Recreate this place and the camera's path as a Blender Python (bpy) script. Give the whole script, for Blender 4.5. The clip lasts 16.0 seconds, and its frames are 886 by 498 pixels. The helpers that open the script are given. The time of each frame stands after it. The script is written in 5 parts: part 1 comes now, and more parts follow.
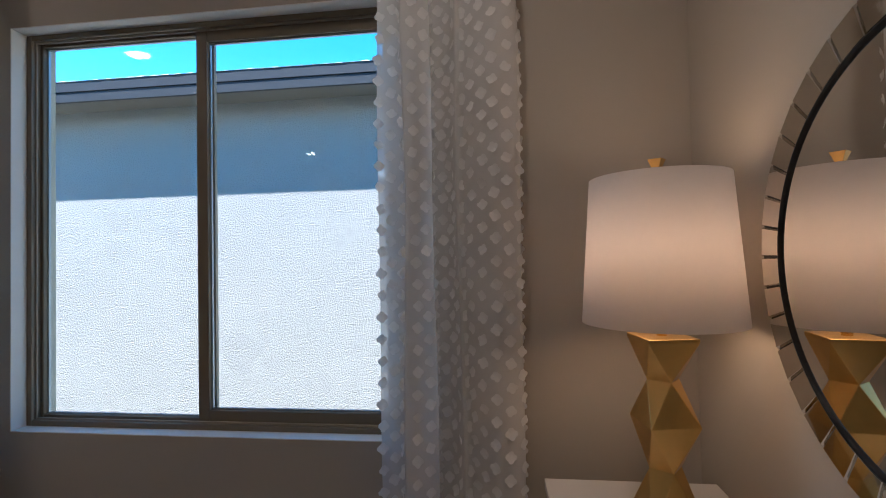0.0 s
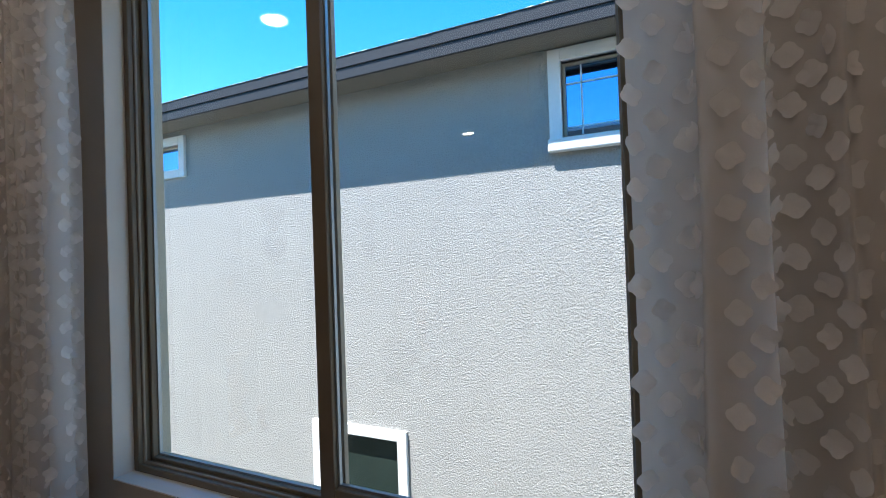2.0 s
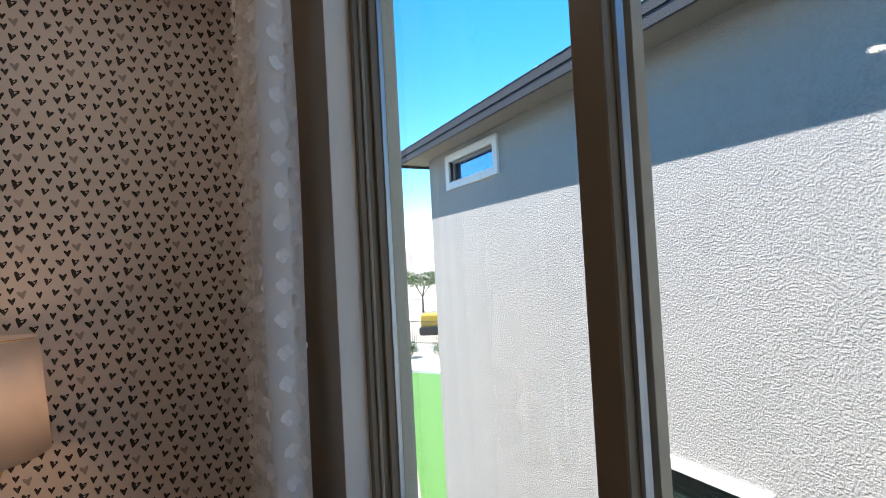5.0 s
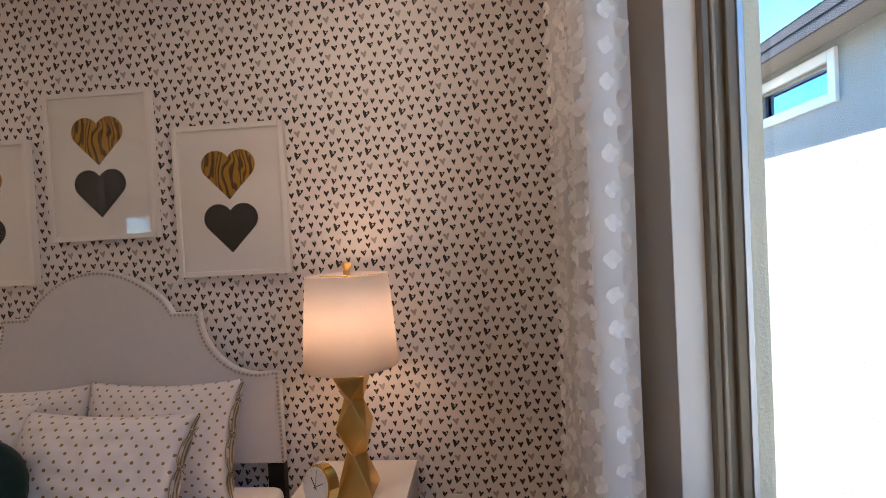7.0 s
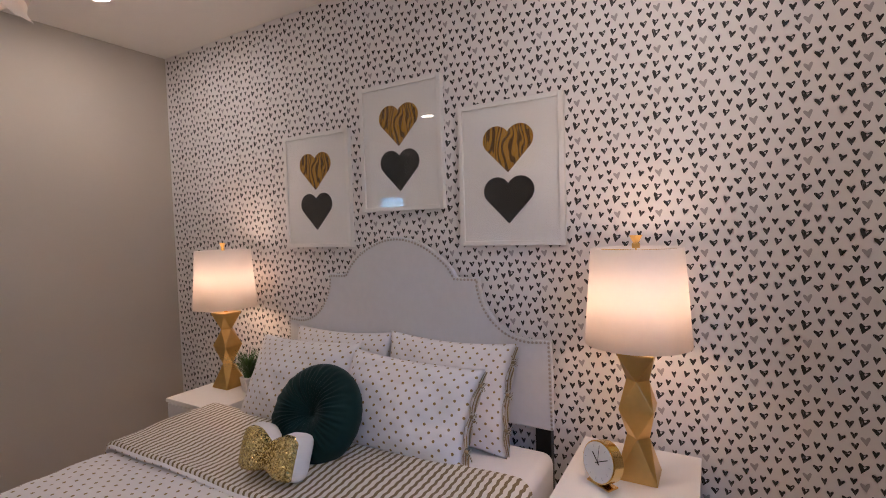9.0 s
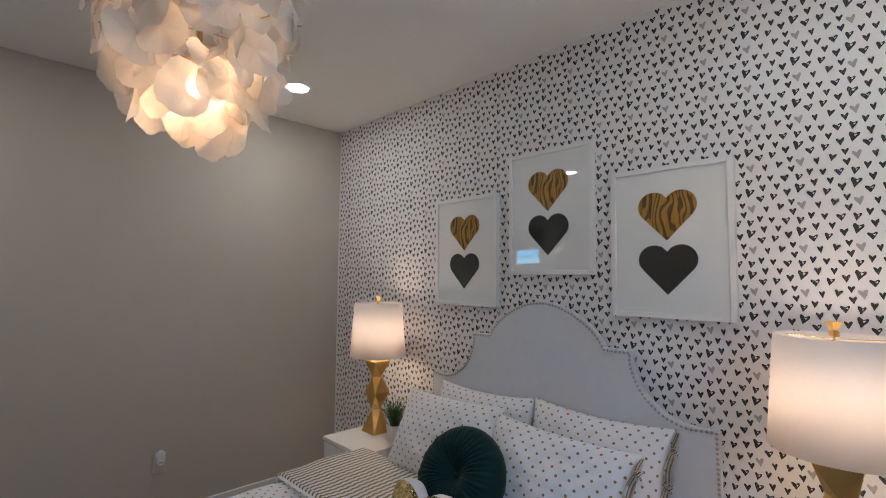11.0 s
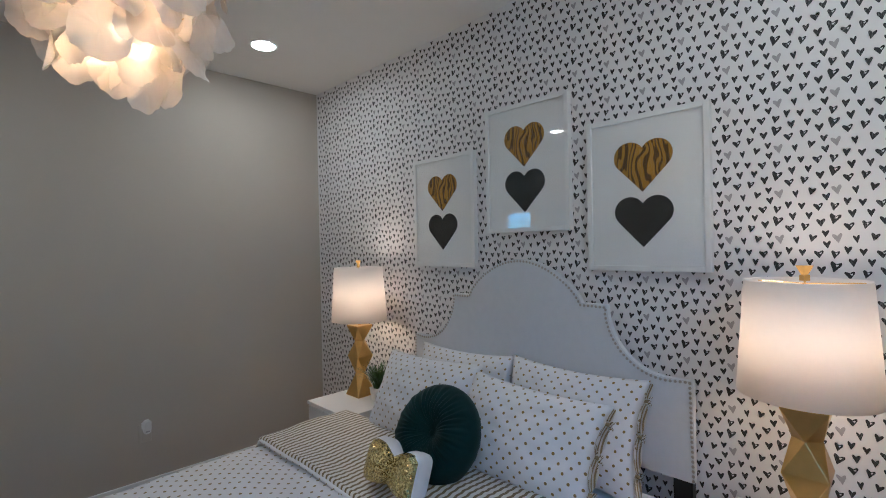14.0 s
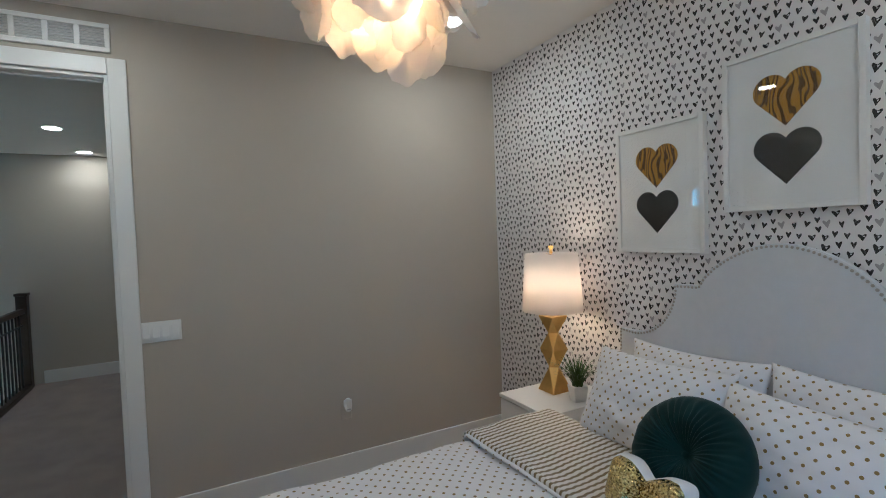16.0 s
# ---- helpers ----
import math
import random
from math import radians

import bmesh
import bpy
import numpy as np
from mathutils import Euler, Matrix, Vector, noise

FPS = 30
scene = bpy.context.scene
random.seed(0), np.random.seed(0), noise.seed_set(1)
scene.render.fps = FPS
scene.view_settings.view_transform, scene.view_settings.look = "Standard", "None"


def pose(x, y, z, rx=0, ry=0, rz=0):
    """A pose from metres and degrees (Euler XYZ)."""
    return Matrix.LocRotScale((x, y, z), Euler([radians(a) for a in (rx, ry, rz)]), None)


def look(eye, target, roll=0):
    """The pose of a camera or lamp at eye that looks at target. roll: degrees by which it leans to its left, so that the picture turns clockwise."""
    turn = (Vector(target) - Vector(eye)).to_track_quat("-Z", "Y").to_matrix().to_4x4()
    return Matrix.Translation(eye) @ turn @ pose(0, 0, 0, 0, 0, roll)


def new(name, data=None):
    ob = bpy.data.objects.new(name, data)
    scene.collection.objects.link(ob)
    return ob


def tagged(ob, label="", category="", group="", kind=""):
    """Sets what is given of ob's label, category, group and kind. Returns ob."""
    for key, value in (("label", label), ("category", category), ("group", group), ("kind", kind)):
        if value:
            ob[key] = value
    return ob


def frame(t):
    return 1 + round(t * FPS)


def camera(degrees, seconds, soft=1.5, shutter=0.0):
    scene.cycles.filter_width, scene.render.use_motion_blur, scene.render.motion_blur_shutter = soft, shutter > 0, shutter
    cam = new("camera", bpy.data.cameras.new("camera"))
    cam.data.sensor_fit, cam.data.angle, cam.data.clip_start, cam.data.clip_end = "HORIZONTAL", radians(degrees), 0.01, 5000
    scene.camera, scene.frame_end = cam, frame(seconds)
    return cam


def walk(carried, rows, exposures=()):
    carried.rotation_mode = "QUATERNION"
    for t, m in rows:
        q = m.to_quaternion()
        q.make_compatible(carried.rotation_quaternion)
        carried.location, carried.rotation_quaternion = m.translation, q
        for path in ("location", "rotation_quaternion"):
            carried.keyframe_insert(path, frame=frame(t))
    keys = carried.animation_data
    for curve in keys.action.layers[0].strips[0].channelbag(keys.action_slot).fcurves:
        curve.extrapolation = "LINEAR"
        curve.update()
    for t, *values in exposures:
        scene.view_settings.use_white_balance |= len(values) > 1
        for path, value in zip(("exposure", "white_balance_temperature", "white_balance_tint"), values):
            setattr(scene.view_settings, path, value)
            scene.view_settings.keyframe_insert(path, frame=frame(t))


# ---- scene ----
cam = camera(86.6, 16.0, soft=1.0)
PATH = [
    (0, (2.804, -1.494, 1.588), (2.569, 0.492, 1.633), -1.1),
    (0.5, (2.639, -1.346, 1.604), (2.2, 0.605, 1.661), -1.4),
    (1, (2.604, -1.141, 1.614), (1.959, 0.752, 1.655), -1.8),
    (1.5, (2.587, -0.94, 1.623), (1.805, 0.901, 1.661), -1.9),
    (2, (2.482, -0.792, 1.6), (1.626, 1.016, 1.626), -2.0),
    (2.5, (2.36, -0.651, 1.648), (1.361, 1.081, 1.68), -1.8),
    (3, (2.345, -0.522, 1.634), (1.159, 1.088, 1.69), -2.1),
    (3.2, (2.364, -0.456, 1.624), (1.112, 1.102, 1.686), -2.0),
    (5.5, (2.007, -0.25, 1.61), (0.115, 0.398, 1.637), -3.3),
    (6, (1.975, -0.259, 1.591), (0.008, 0.103, 1.588), -3.3),
    (6.5, (1.958, -0.308, 1.57), (-0.04, -0.228, 1.551), -3.3),
    (7, (1.975, -0.355, 1.571), (-0.018, -0.521, 1.524), -3.0),
    (7.5, (2.005, -0.447, 1.568), (0.038, -0.801, 1.525), -3.5),
    (8, (2.048, -0.557, 1.554), (0.122, -1.094, 1.5), -3.4),
    (8.5, (2.041, -0.605, 1.544), (0.185, -1.35, 1.488), -2.6),
    (9, (2.019, -0.629, 1.542), (0.287, -1.626, 1.455), -1.8),
    (9.5, (2.04, -0.643, 1.567), (0.449, -1.852, 1.492), -0.9),
    (10, (2.081, -0.658, 1.59), (0.612, -2.015, 1.599), -0.6),
    (10.2, (2.094, -0.664, 1.6), (0.664, -2.062, 1.639), -0.3),
    (12.3, (2.079, -0.623, 1.623), (0.682, -2.042, 1.808), 1.0),
    (12.5, (2.06, -0.611, 1.621), (0.649, -2.017, 1.795), 0.7),
    (13, (2.025, -0.604, 1.596), (0.585, -1.987, 1.718), 0.0),
    (13.5, (2.008, -0.613, 1.591), (0.569, -2.001, 1.638), -0.8),
    (14, (1.985, -0.628, 1.576), (0.578, -2.05, 1.565), -1.2),
    (14.5, (1.987, -0.656, 1.566), (0.652, -2.143, 1.508), -1.3),
    (15, (1.989, -0.699, 1.561), (0.797, -2.302, 1.485), -1.9),
    (15.5, (2.032, -0.817, 1.564), (0.98, -2.516, 1.48), -2.0),
    (16, (2.112, -1.012, 1.593), (1.172, -2.776, 1.527), -2.1),
]
walk(cam, [(t, look(eye, target, roll)) for t, eye, target, roll in PATH],
     exposures=[(0.0, 2.05, 5550, 12), (1.5, 1.9, 5850, 12), (3.2, 1.45, 6150, 13), (5.5, 1.85, 6350, 17), (6.5, 2.3, 6450, 20), (7.0, 2.93, 6700, 22), (8.5, 3.38, 6050, 20), (9.3, 3.3, 5570, 17), (10.2, 3.26, 5250, 9), (12.5, 3.17, 4800, 1), (15.0, 3.25, 4680, -1), (16.0, 3.35, 4840, -2)])

# ---- world, sun and lamps ----
world = bpy.data.worlds.new("sky")
scene.world = world
world.use_nodes = True
_nt = world.node_tree
_sky = _nt.nodes.new("ShaderNodeTexSky")
_sky.sky_type = "NISHITA"
_sky.sun_disc = False
SUN_TO = Vector((0.27, 0.42, -0.90)).normalized()
_sky.sun_elevation = math.asin(-SUN_TO.z)
_sky.sun_rotation = math.atan2(-SUN_TO.x, -SUN_TO.y)
_sky.dust_density = 0.0
_sky.air_density = 1.0
_sky.ozone_density = 2.0
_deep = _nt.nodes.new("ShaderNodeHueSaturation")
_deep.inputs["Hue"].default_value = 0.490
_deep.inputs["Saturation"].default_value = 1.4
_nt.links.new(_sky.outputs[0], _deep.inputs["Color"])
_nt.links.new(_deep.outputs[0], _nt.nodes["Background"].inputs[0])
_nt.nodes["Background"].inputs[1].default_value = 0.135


def lamp(name, kind, m, energy, color, size=0.1, spread=None, spot=None):
    data = bpy.data.lights.new(name, kind)
    data.energy, data.color = energy, color
    if kind == "SUN":
        data.angle = size
    elif kind == "AREA":
        data.shape, data.size = "DISK", size
        if spread:
            data.spread = spread
    else:
        data.shadow_soft_size = size
        if spot:
            data.spot_size, data.spot_blend = spot, 0.6
    ob = new(name, data)
    ob.matrix_world = m
    return ob


lamp("sun", "SUN", look((0, 0, 20), Vector((0, 0, 20)) + SUN_TO), 4.6, (1.0, 0.965, 0.91), 0.009)
WARM = (1.0, 0.67, 0.41)
DOWN = (1.0, 0.80, 0.60)
DOWNLIGHTS = [(0.73, -0.77), (0.72, -3.43), (2.66, -0.77), (2.66, -3.43)]
E_DOWN, E_TABLE, E_CHAND, E_HALL = 0.38, 0.58, 0.022, 0.25

# ---- plan ----
W, D, H = 3.39, -4.065, 2.83
WX0, WX1, WZ0, WZ1 = 1.06, 2.486, 1.003, 2.458
DX0, DX1, DZ = 2.465, 3.28, 2.50
HALL_Y, HALL_Z = -8.1, 2.69
HY = 3.02
GROUND = -3.1


# ---- materials ----
def mat(name, color, rough=0.5, metal=0.0, var=0.06, scale=6.0, bump=0.05, bscale=120.0, sheen=0.0, spec=0.5, dist=0.002, trans=0.0, coord="Object"):
    m = bpy.data.materials.new(name)
    m.use_nodes = True
    nt = m.node_tree
    b = nt.nodes["Principled BSDF"]
    tc = nt.nodes.new("ShaderNodeTexCoord")
    n1 = nt.nodes.new("ShaderNodeTexNoise")
    n1.inputs["Scale"].default_value = scale
    n1.inputs["Detail"].default_value = 5
    nt.links.new(tc.outputs[coord], n1.inputs["Vector"])
    ramp = nt.nodes.new("ShaderNodeMix")
    ramp.data_type = "RGBA"
    ramp.inputs[6].default_value = (*[c * (1 - var) for c in color], 1)
    ramp.inputs[7].default_value = (*[min(1, c * (1 + var)) for c in color], 1)
    nt.links.new(n1.outputs[0], ramp.inputs[0])
    nt.links.new(ramp.outputs[2], b.inputs["Base Color"])
    b.inputs["Roughness"].default_value = rough
    b.inputs["Metallic"].default_value = metal
    b.inputs["Specular IOR Level"].default_value = spec
    if sheen:
        b.inputs["Sheen Weight"].default_value = sheen
        b.inputs["Sheen Roughness"].default_value = 0.4
    if bump:
        n2 = nt.nodes.new("ShaderNodeTexNoise")
        n2.inputs["Scale"].default_value = bscale
        n2.inputs["Detail"].default_value = 4
        nt.links.new(tc.outputs[coord], n2.inputs["Vector"])
        bp = nt.nodes.new("ShaderNodeBump")
        bp.inputs["Strength"].default_value = bump
        bp.inputs["Distance"].default_value = dist
        nt.links.new(n2.outputs[0], bp.inputs["Height"])
        nt.links.new(bp.outputs[0], b.inputs["Normal"])
    if trans:
        t = nt.nodes.new("ShaderNodeBsdfTranslucent")
        nt.links.new(ramp.outputs[2], t.inputs[0])
        mx = nt.nodes.new("ShaderNodeMixShader")
        mx.inputs[0].default_value = trans
        nt.links.new(b.outputs[0], mx.inputs[1])
        nt.links.new(t.outputs[0], mx.inputs[2])
        nt.links.new(mx.outputs[0], nt.nodes["Material Output"].inputs[0])
    return m


def bsdf(m):
    return m.node_tree.nodes["Principled BSDF"]


def emissive(name, color, strength):
    m = bpy.data.materials.new(name)
    m.use_nodes = True
    b = bsdf(m)
    b.inputs["Base Color"].default_value = (*color, 1)
    b.inputs["Emission Color"].default_value = (*color, 1)
    b.inputs["Emission Strength"].default_value = strength
    return m


def clear_glass(name, tint=(1, 1, 1), rough=0.0, gloss=1.0):
    """Thin pane: clear, with a Fresnel reflection."""
    m = bpy.data.materials.new(name)
    m.use_nodes = True
    nt = m.node_tree
    nt.nodes.remove(bsdf(m))
    tr = nt.nodes.new("ShaderNodeBsdfTransparent")
    tr.inputs[0].default_value = (*tint, 1)
    gl = nt.nodes.new("ShaderNodeBsdfGlossy")
    gl.inputs["Roughness"].default_value = rough
    gl.inputs[0].default_value = (gloss, gloss, gloss, 1)
    fr = nt.nodes.new("ShaderNodeLayerWeight")
    pw = nt.nodes.new("ShaderNodeMath")
    pw.operation = "POWER"
    pw.inputs[1].default_value = 5.0
    nt.links.new(fr.outputs["Facing"], pw.inputs[0])
    ma = nt.nodes.new("ShaderNodeMath")
    ma.operation = "MULTIPLY_ADD"
    ma.inputs[1].default_value, ma.inputs[2].default_value = 0.96, 0.035
    nt.links.new(pw.outputs[0], ma.inputs[0])
    mx = nt.nodes.new("ShaderNodeMixShader")
    nt.links.new(ma.outputs[0], mx.inputs[0])
    nt.links.new(tr.outputs[0], mx.inputs[1])
    nt.links.new(gl.outputs[0], mx.inputs[2])
    nt.links.new(mx.outputs[0], nt.nodes["Material Output"].inputs[0])
    return m


WALL = mat("greige_wall_paint", (0.495, 0.445, 0.38), 0.75, var=0.03, scale=3, bump=0.12, bscale=220, spec=0.25)
PAPER = mat("white_wallpaper", (0.80, 0.76, 0.75), 0.7, var=0.02, scale=20, bump=0.05, bscale=300, spec=0.25)
CEIL = mat("ceiling_paint", (0.83, 0.80, 0.755), 0.85, var=0.02, bump=0.1, bscale=180, spec=0.2)
RETURN = mat("pale_return_lining", (0.83, 0.80, 0.75), 0.7, var=0.03, scale=4, bump=0.1, bscale=200, spec=0.25)
TRIM = mat("white_trim_paint", (0.78, 0.77, 0.75), 0.4, var=0.03, scale=4, bump=0.02)
CARPET = mat("beige_carpet", (0.34, 0.275, 0.24), 0.95, var=0.34, scale=4.5, bump=0.8, bscale=320, sheen=0.3, dist=0.006)
VINYL = mat("bronze_window_vinyl", (0.20, 0.162, 0.11), 0.45, var=0.05, bump=0.03, bscale=90)
SASH = mat("tan_window_sash", (0.34, 0.29, 0.22), 0.4, var=0.05, bump=0.02)
SEAL = mat("grey_glazing_spacer", (0.42, 0.47, 0.52), 0.35, 0.6, var=0.04, bump=0)
GLASS = clear_glass("window_glass", (0.96, 0.985, 0.98), 0.0, 0.65)
# Stairwell pane: the sky's blue is put into the glass colour.
SKY_GLASS = clear_glass("sky_blue_pane", (0.55, 0.80, 1.0))
PICTURE_GLASS = clear_glass("picture_glass", (1, 1, 1), 0.0, 0.85)
STUCCO_OUT = mat("cream_stucco_reveal", (0.52, 0.49, 0.40), 0.9, var=0.08, scale=14, bump=0.5, bscale=120, dist=0.004, spec=0.2)
GOLD = mat("brushed_gold_leaf", (0.72, 0.46, 0.15), 0.31, 1.0, var=0.16, scale=18, bump=0.12, bscale=55)
BRASS = mat("polished_brass", (0.80, 0.56, 0.22), 0.18, 1.0, var=0.04, bump=0)
WHITE_LACQUER = mat("white_lacquer", (0.80, 0.78, 0.76), 0.3, var=0.02, bump=0.01)
BLACK_METAL = mat("black_metal", (0.02, 0.02, 0.02), 0.4, 0.6, bump=0)
DARK_WOOD = mat("dark_stained_wood", (0.045, 0.028, 0.02), 0.4, var=0.3, scale=20, bump=0.1)
LINEN = mat("pale_grey_linen", (0.66, 0.65, 0.67), 0.9, var=0.05, scale=30, bump=0.35, bscale=600, sheen=0.2, dist=0.001)
NICKEL = mat("nickel_nail_heads", (0.46, 0.42, 0.38), 0.3, 1.0, bump=0)
SHEET = mat("white_cotton_sheet", (0.80, 0.78, 0.78), 0.9, var=0.03, scale=20, bump=0.2, bscale=200, sheen=0.15)
VELVET = mat("dark_teal_velvet", (0.002, 0.022, 0.021), 0.8, var=0.4, scale=18, bump=0.3, bscale=300, sheen=0.12, spec=0.25)
SHADE = mat("white_linen_shade", (0.82, 0.78, 0.76), 0.9, var=0.02, scale=60, bump=0.15, bscale=900, dist=0.0005, trans=0.48)
PLASTIC = mat("white_plastic", (0.80, 0.79, 0.77), 0.35, var=0.02, bump=0)
GREY_PLASTIC = mat("grey_plastic", (0.42, 0.42, 0.42), 0.4, var=0.02, bump=0)


# ---- patterned materials ----
def nodes(m):
    nt = m.node_tree

    def math_(op, a, b=None, c=None):
        n = nt.nodes.new("ShaderNodeMath")
        n.operation = op
        for i, v in enumerate((a, b, c)):
            if v is None:
                continue
            if isinstance(v, (int, float)):
                n.inputs[i].default_value = v
            else:
                nt.links.new(v, n.inputs[i])
        return n.outputs[0]
    return nt, math_


def tint(m, mask, color, metal=0.0, rough=None):
    """Mix a second colour into a material's base colour where mask is 1."""
    nt, f = nodes(m)
    b = bsdf(m)
    old = b.inputs["Base Color"].links[0].from_socket
    mx = nt.nodes.new("ShaderNodeMix")
    mx.data_type = "RGBA"
    nt.links.new(mask, mx.inputs[0])
    nt.links.new(old, mx.inputs[6])
    mx.inputs[7].default_value = (*color, 1)
    nt.links.new(mx.outputs[2], b.inputs["Base Color"])
    if metal:
        nt.links.new(f("MULTIPLY", mask, metal), b.inputs["Metallic"])
    if rough is not None:
        nt.links.new(f("ADD", f("MULTIPLY", mask, rough - b.inputs["Roughness"].default_value), b.inputs["Roughness"].default_value), b.inputs["Roughness"])
    return mx


def uv_axes(m):
    nt = m.node_tree
    tc = nt.nodes.new("ShaderNodeTexCoord")
    sp = nt.nodes.new("ShaderNodeSeparateXYZ")
    nt.links.new(tc.outputs["UV"], sp.inputs[0])
    return sp.outputs[0], sp.outputs[1]


def dotted(name, color, step, radius, ink=(0.26, 0.17, 0.05)):
    m = mat(name, color, 0.85, var=0.03, scale=14, bump=0.25, bscale=260, sheen=0.15)
    nt, f = nodes(m)
    u, v = uv_axes(m)

    def near(off):
        a = f("SUBTRACT", f("FRACT", f("ADD", f("DIVIDE", u, step), off)), 0.5)
        b = f("SUBTRACT", f("FRACT", f("ADD", f("DIVIDE", v, step), off)), 0.5)
        return f("SQRT", f("ADD", f("MULTIPLY", a, a), f("MULTIPLY", b, b)))
    mask = f("LESS_THAN", f("MINIMUM", near(0.0), near(0.5)), radius / step)
    tint(m, mask, ink, 0.45, 0.4)
    return m


def zigzag(name, color, step=0.029, ink=(0.19, 0.135, 0.055)):
    m = mat(name, color, 0.85, var=0.03, scale=14, bump=0.25, bscale=260, sheen=0.1)
    nt, f = nodes(m)
    u, v = uv_axes(m)
    tri = f("ABSOLUTE", f("SUBTRACT", f("FRACT", f("DIVIDE", u, 0.036)), 0.5))
    line = f("FRACT", f("DIVIDE", f("ADD", v, f("MULTIPLY", tri, 0.009)), step))
    tint(m, f("LESS_THAN", line, 0.42), ink, 0.3, 0.45)
    return m


def striped(name):
    m = mat(name, (0.74, 0.70, 0.64), 0.85, var=0.03, bump=0.2)
    nt, f = nodes(m)
    u, v = uv_axes(m)
    tint(m, f("LESS_THAN", f("FRACT", f("DIVIDE", u, 0.014)), 0.5), (0.40, 0.31, 0.18), 0.2)
    return m


DOTS = dotted("white_cotton_gold_dots", (0.80, 0.77, 0.77), 0.052, 0.0055, (0.30, 0.20, 0.065))
DUVET = dotted("white_duvet_gold_dots", (0.80, 0.77, 0.77), 0.056, 0.0060)
ZIGZAG = zigzag("gold_zigzag_stripes", (0.74, 0.70, 0.64))
STRIPE = striped("brown_and_cream_stripes")


def banded(name):
    m = mat(name, (0.78, 0.74, 0.68), 0.85, var=0.03, bump=0.2)
    nt, f = nodes(m)
    u, v = uv_axes(m)
    tint(m, f("LESS_THAN", f("FRACT", f("DIVIDE", v, 0.052)), 0.42), (0.20, 0.145, 0.07), 0.2)
    return m


CHECK = banded("brown_and_cream_bands")


def ink_material():
    m = mat("black_wallpaper_ink", (0.02, 0.019, 0.02), 0.6, bump=0, var=0.0)
    nt, f = nodes(m)
    geo = nt.nodes.new("ShaderNodeNewGeometry")
    tc = nt.nodes.new("ShaderNodeTexCoord")
    mp = nt.nodes.new("ShaderNodeMapping")
    mp.inputs["Rotation"].default_value = (0.6, 0, 0)
    mp.inputs["Scale"].default_value = (1, 330, 90)
    nz = nt.nodes.new("ShaderNodeTexNoise")
    nz.inputs["Scale"].default_value = 1.0
    nz.inputs["Detail"].default_value = 3
    nt.links.new(tc.outputs["Object"], mp.inputs[0])
    nt.links.new(mp.outputs[0], nz.inputs["Vector"])
    streak = f("MULTIPLY", f("SUBTRACT", nz.outputs[0], 0.50), 3.2)
    mask = f("MULTIPLY", f("MINIMUM", f("MAXIMUM", streak, 0.0), 1.0), f("MULTIPLY", geo.outputs["Random Per Island"], 0.7))
    tint(m, mask, (0.52, 0.48, 0.48))
    return m


INK = ink_material()
INK_GREY = mat("grey_wallpaper_ink", (0.40, 0.365, 0.37), 0.6, bump=0, var=0.25, scale=60)


def zebra_material():
    m = mat("gold_wood_grain_foil", (0.42, 0.22, 0.02), 0.4, 0.25, var=0.2, scale=7, bump=0)
    nt, f = nodes(m)
    tc = nt.nodes.new("ShaderNodeTexCoord")
    w = nt.nodes.new("ShaderNodeTexNoise")
    w.inputs["Scale"].default_value = 1.0
    w.inputs["Detail"].default_value = 1.2
    w.inputs["Distortion"].default_value = 0.7
    mp = nt.nodes.new("ShaderNodeMapping")
    mp.inputs["Scale"].default_value = (1, 14, 5.0)
    nt.links.new(tc.outputs["Object"], mp.inputs[0])
    nt.links.new(mp.outputs[0], w.inputs["Vector"])
    sp = nt.nodes.new("ShaderNodeSeparateXYZ")
    nt.links.new(tc.outputs["Object"], sp.inputs[0])
    grain = f("ADD", f("MULTIPLY", sp.outputs[1], 40.0), f("MULTIPLY", w.outputs[0], 5.5))
    ring = f("FRACT", grain)
    tint(m, f("MULTIPLY", f("LESS_THAN", ring, 0.40), 0.9), (0.062, 0.028, 0.008))
    return m


ZEBRA = zebra_material()
BLACK_PRINT = mat("black_print", (0.012, 0.012, 0.012), 0.45, var=0.2, scale=30, bump=0)


def sheer(name, color, clear):
    m = mat(name, color, 0.9, var=0.03, scale=30, bump=0.2, bscale=700, trans=0.42, dist=0.0008)
    nt = m.node_tree
    out = nt.nodes["Material Output"]
    old = out.inputs[0].links[0].from_socket
    tr = nt.nodes.new("ShaderNodeBsdfTransparent")
    mx = nt.nodes.new("ShaderNodeMixShader")
    mx.inputs[0].default_value = clear
    nt.links.new(old, mx.inputs[1])
    nt.links.new(tr.outputs[0], mx.inputs[2])
    nt.links.new(mx.outputs[0], out.inputs[0])
    return m


VOILE = sheer("white_sheer_voile", (0.95, 0.935, 0.92), 0.18)
PETAL = mat("white_fabric_petals", (0.95, 0.94, 0.93), 0.9, var=0.04, scale=60, bump=0.2, bscale=400, trans=0.36)
SHELL = sheer("capiz_shell", (0.86, 0.82, 0.77), 0.17)
bsdf(SHELL).inputs["Roughness"].default_value = 0.4


def shell_tones(m):
    nt, f = nodes(m)
    info = nt.nodes.new("ShaderNodeObjectInfo")
    mx = tint(m, f("MULTIPLY", info.outputs["Random"], 0.8), (0.66, 0.56, 0.46))
    for n in list(nt.nodes):
        if n.bl_idname == "ShaderNodeBsdfTranslucent":
            nt.links.new(mx.outputs[2], n.inputs[0])


shell_tones(SHELL)


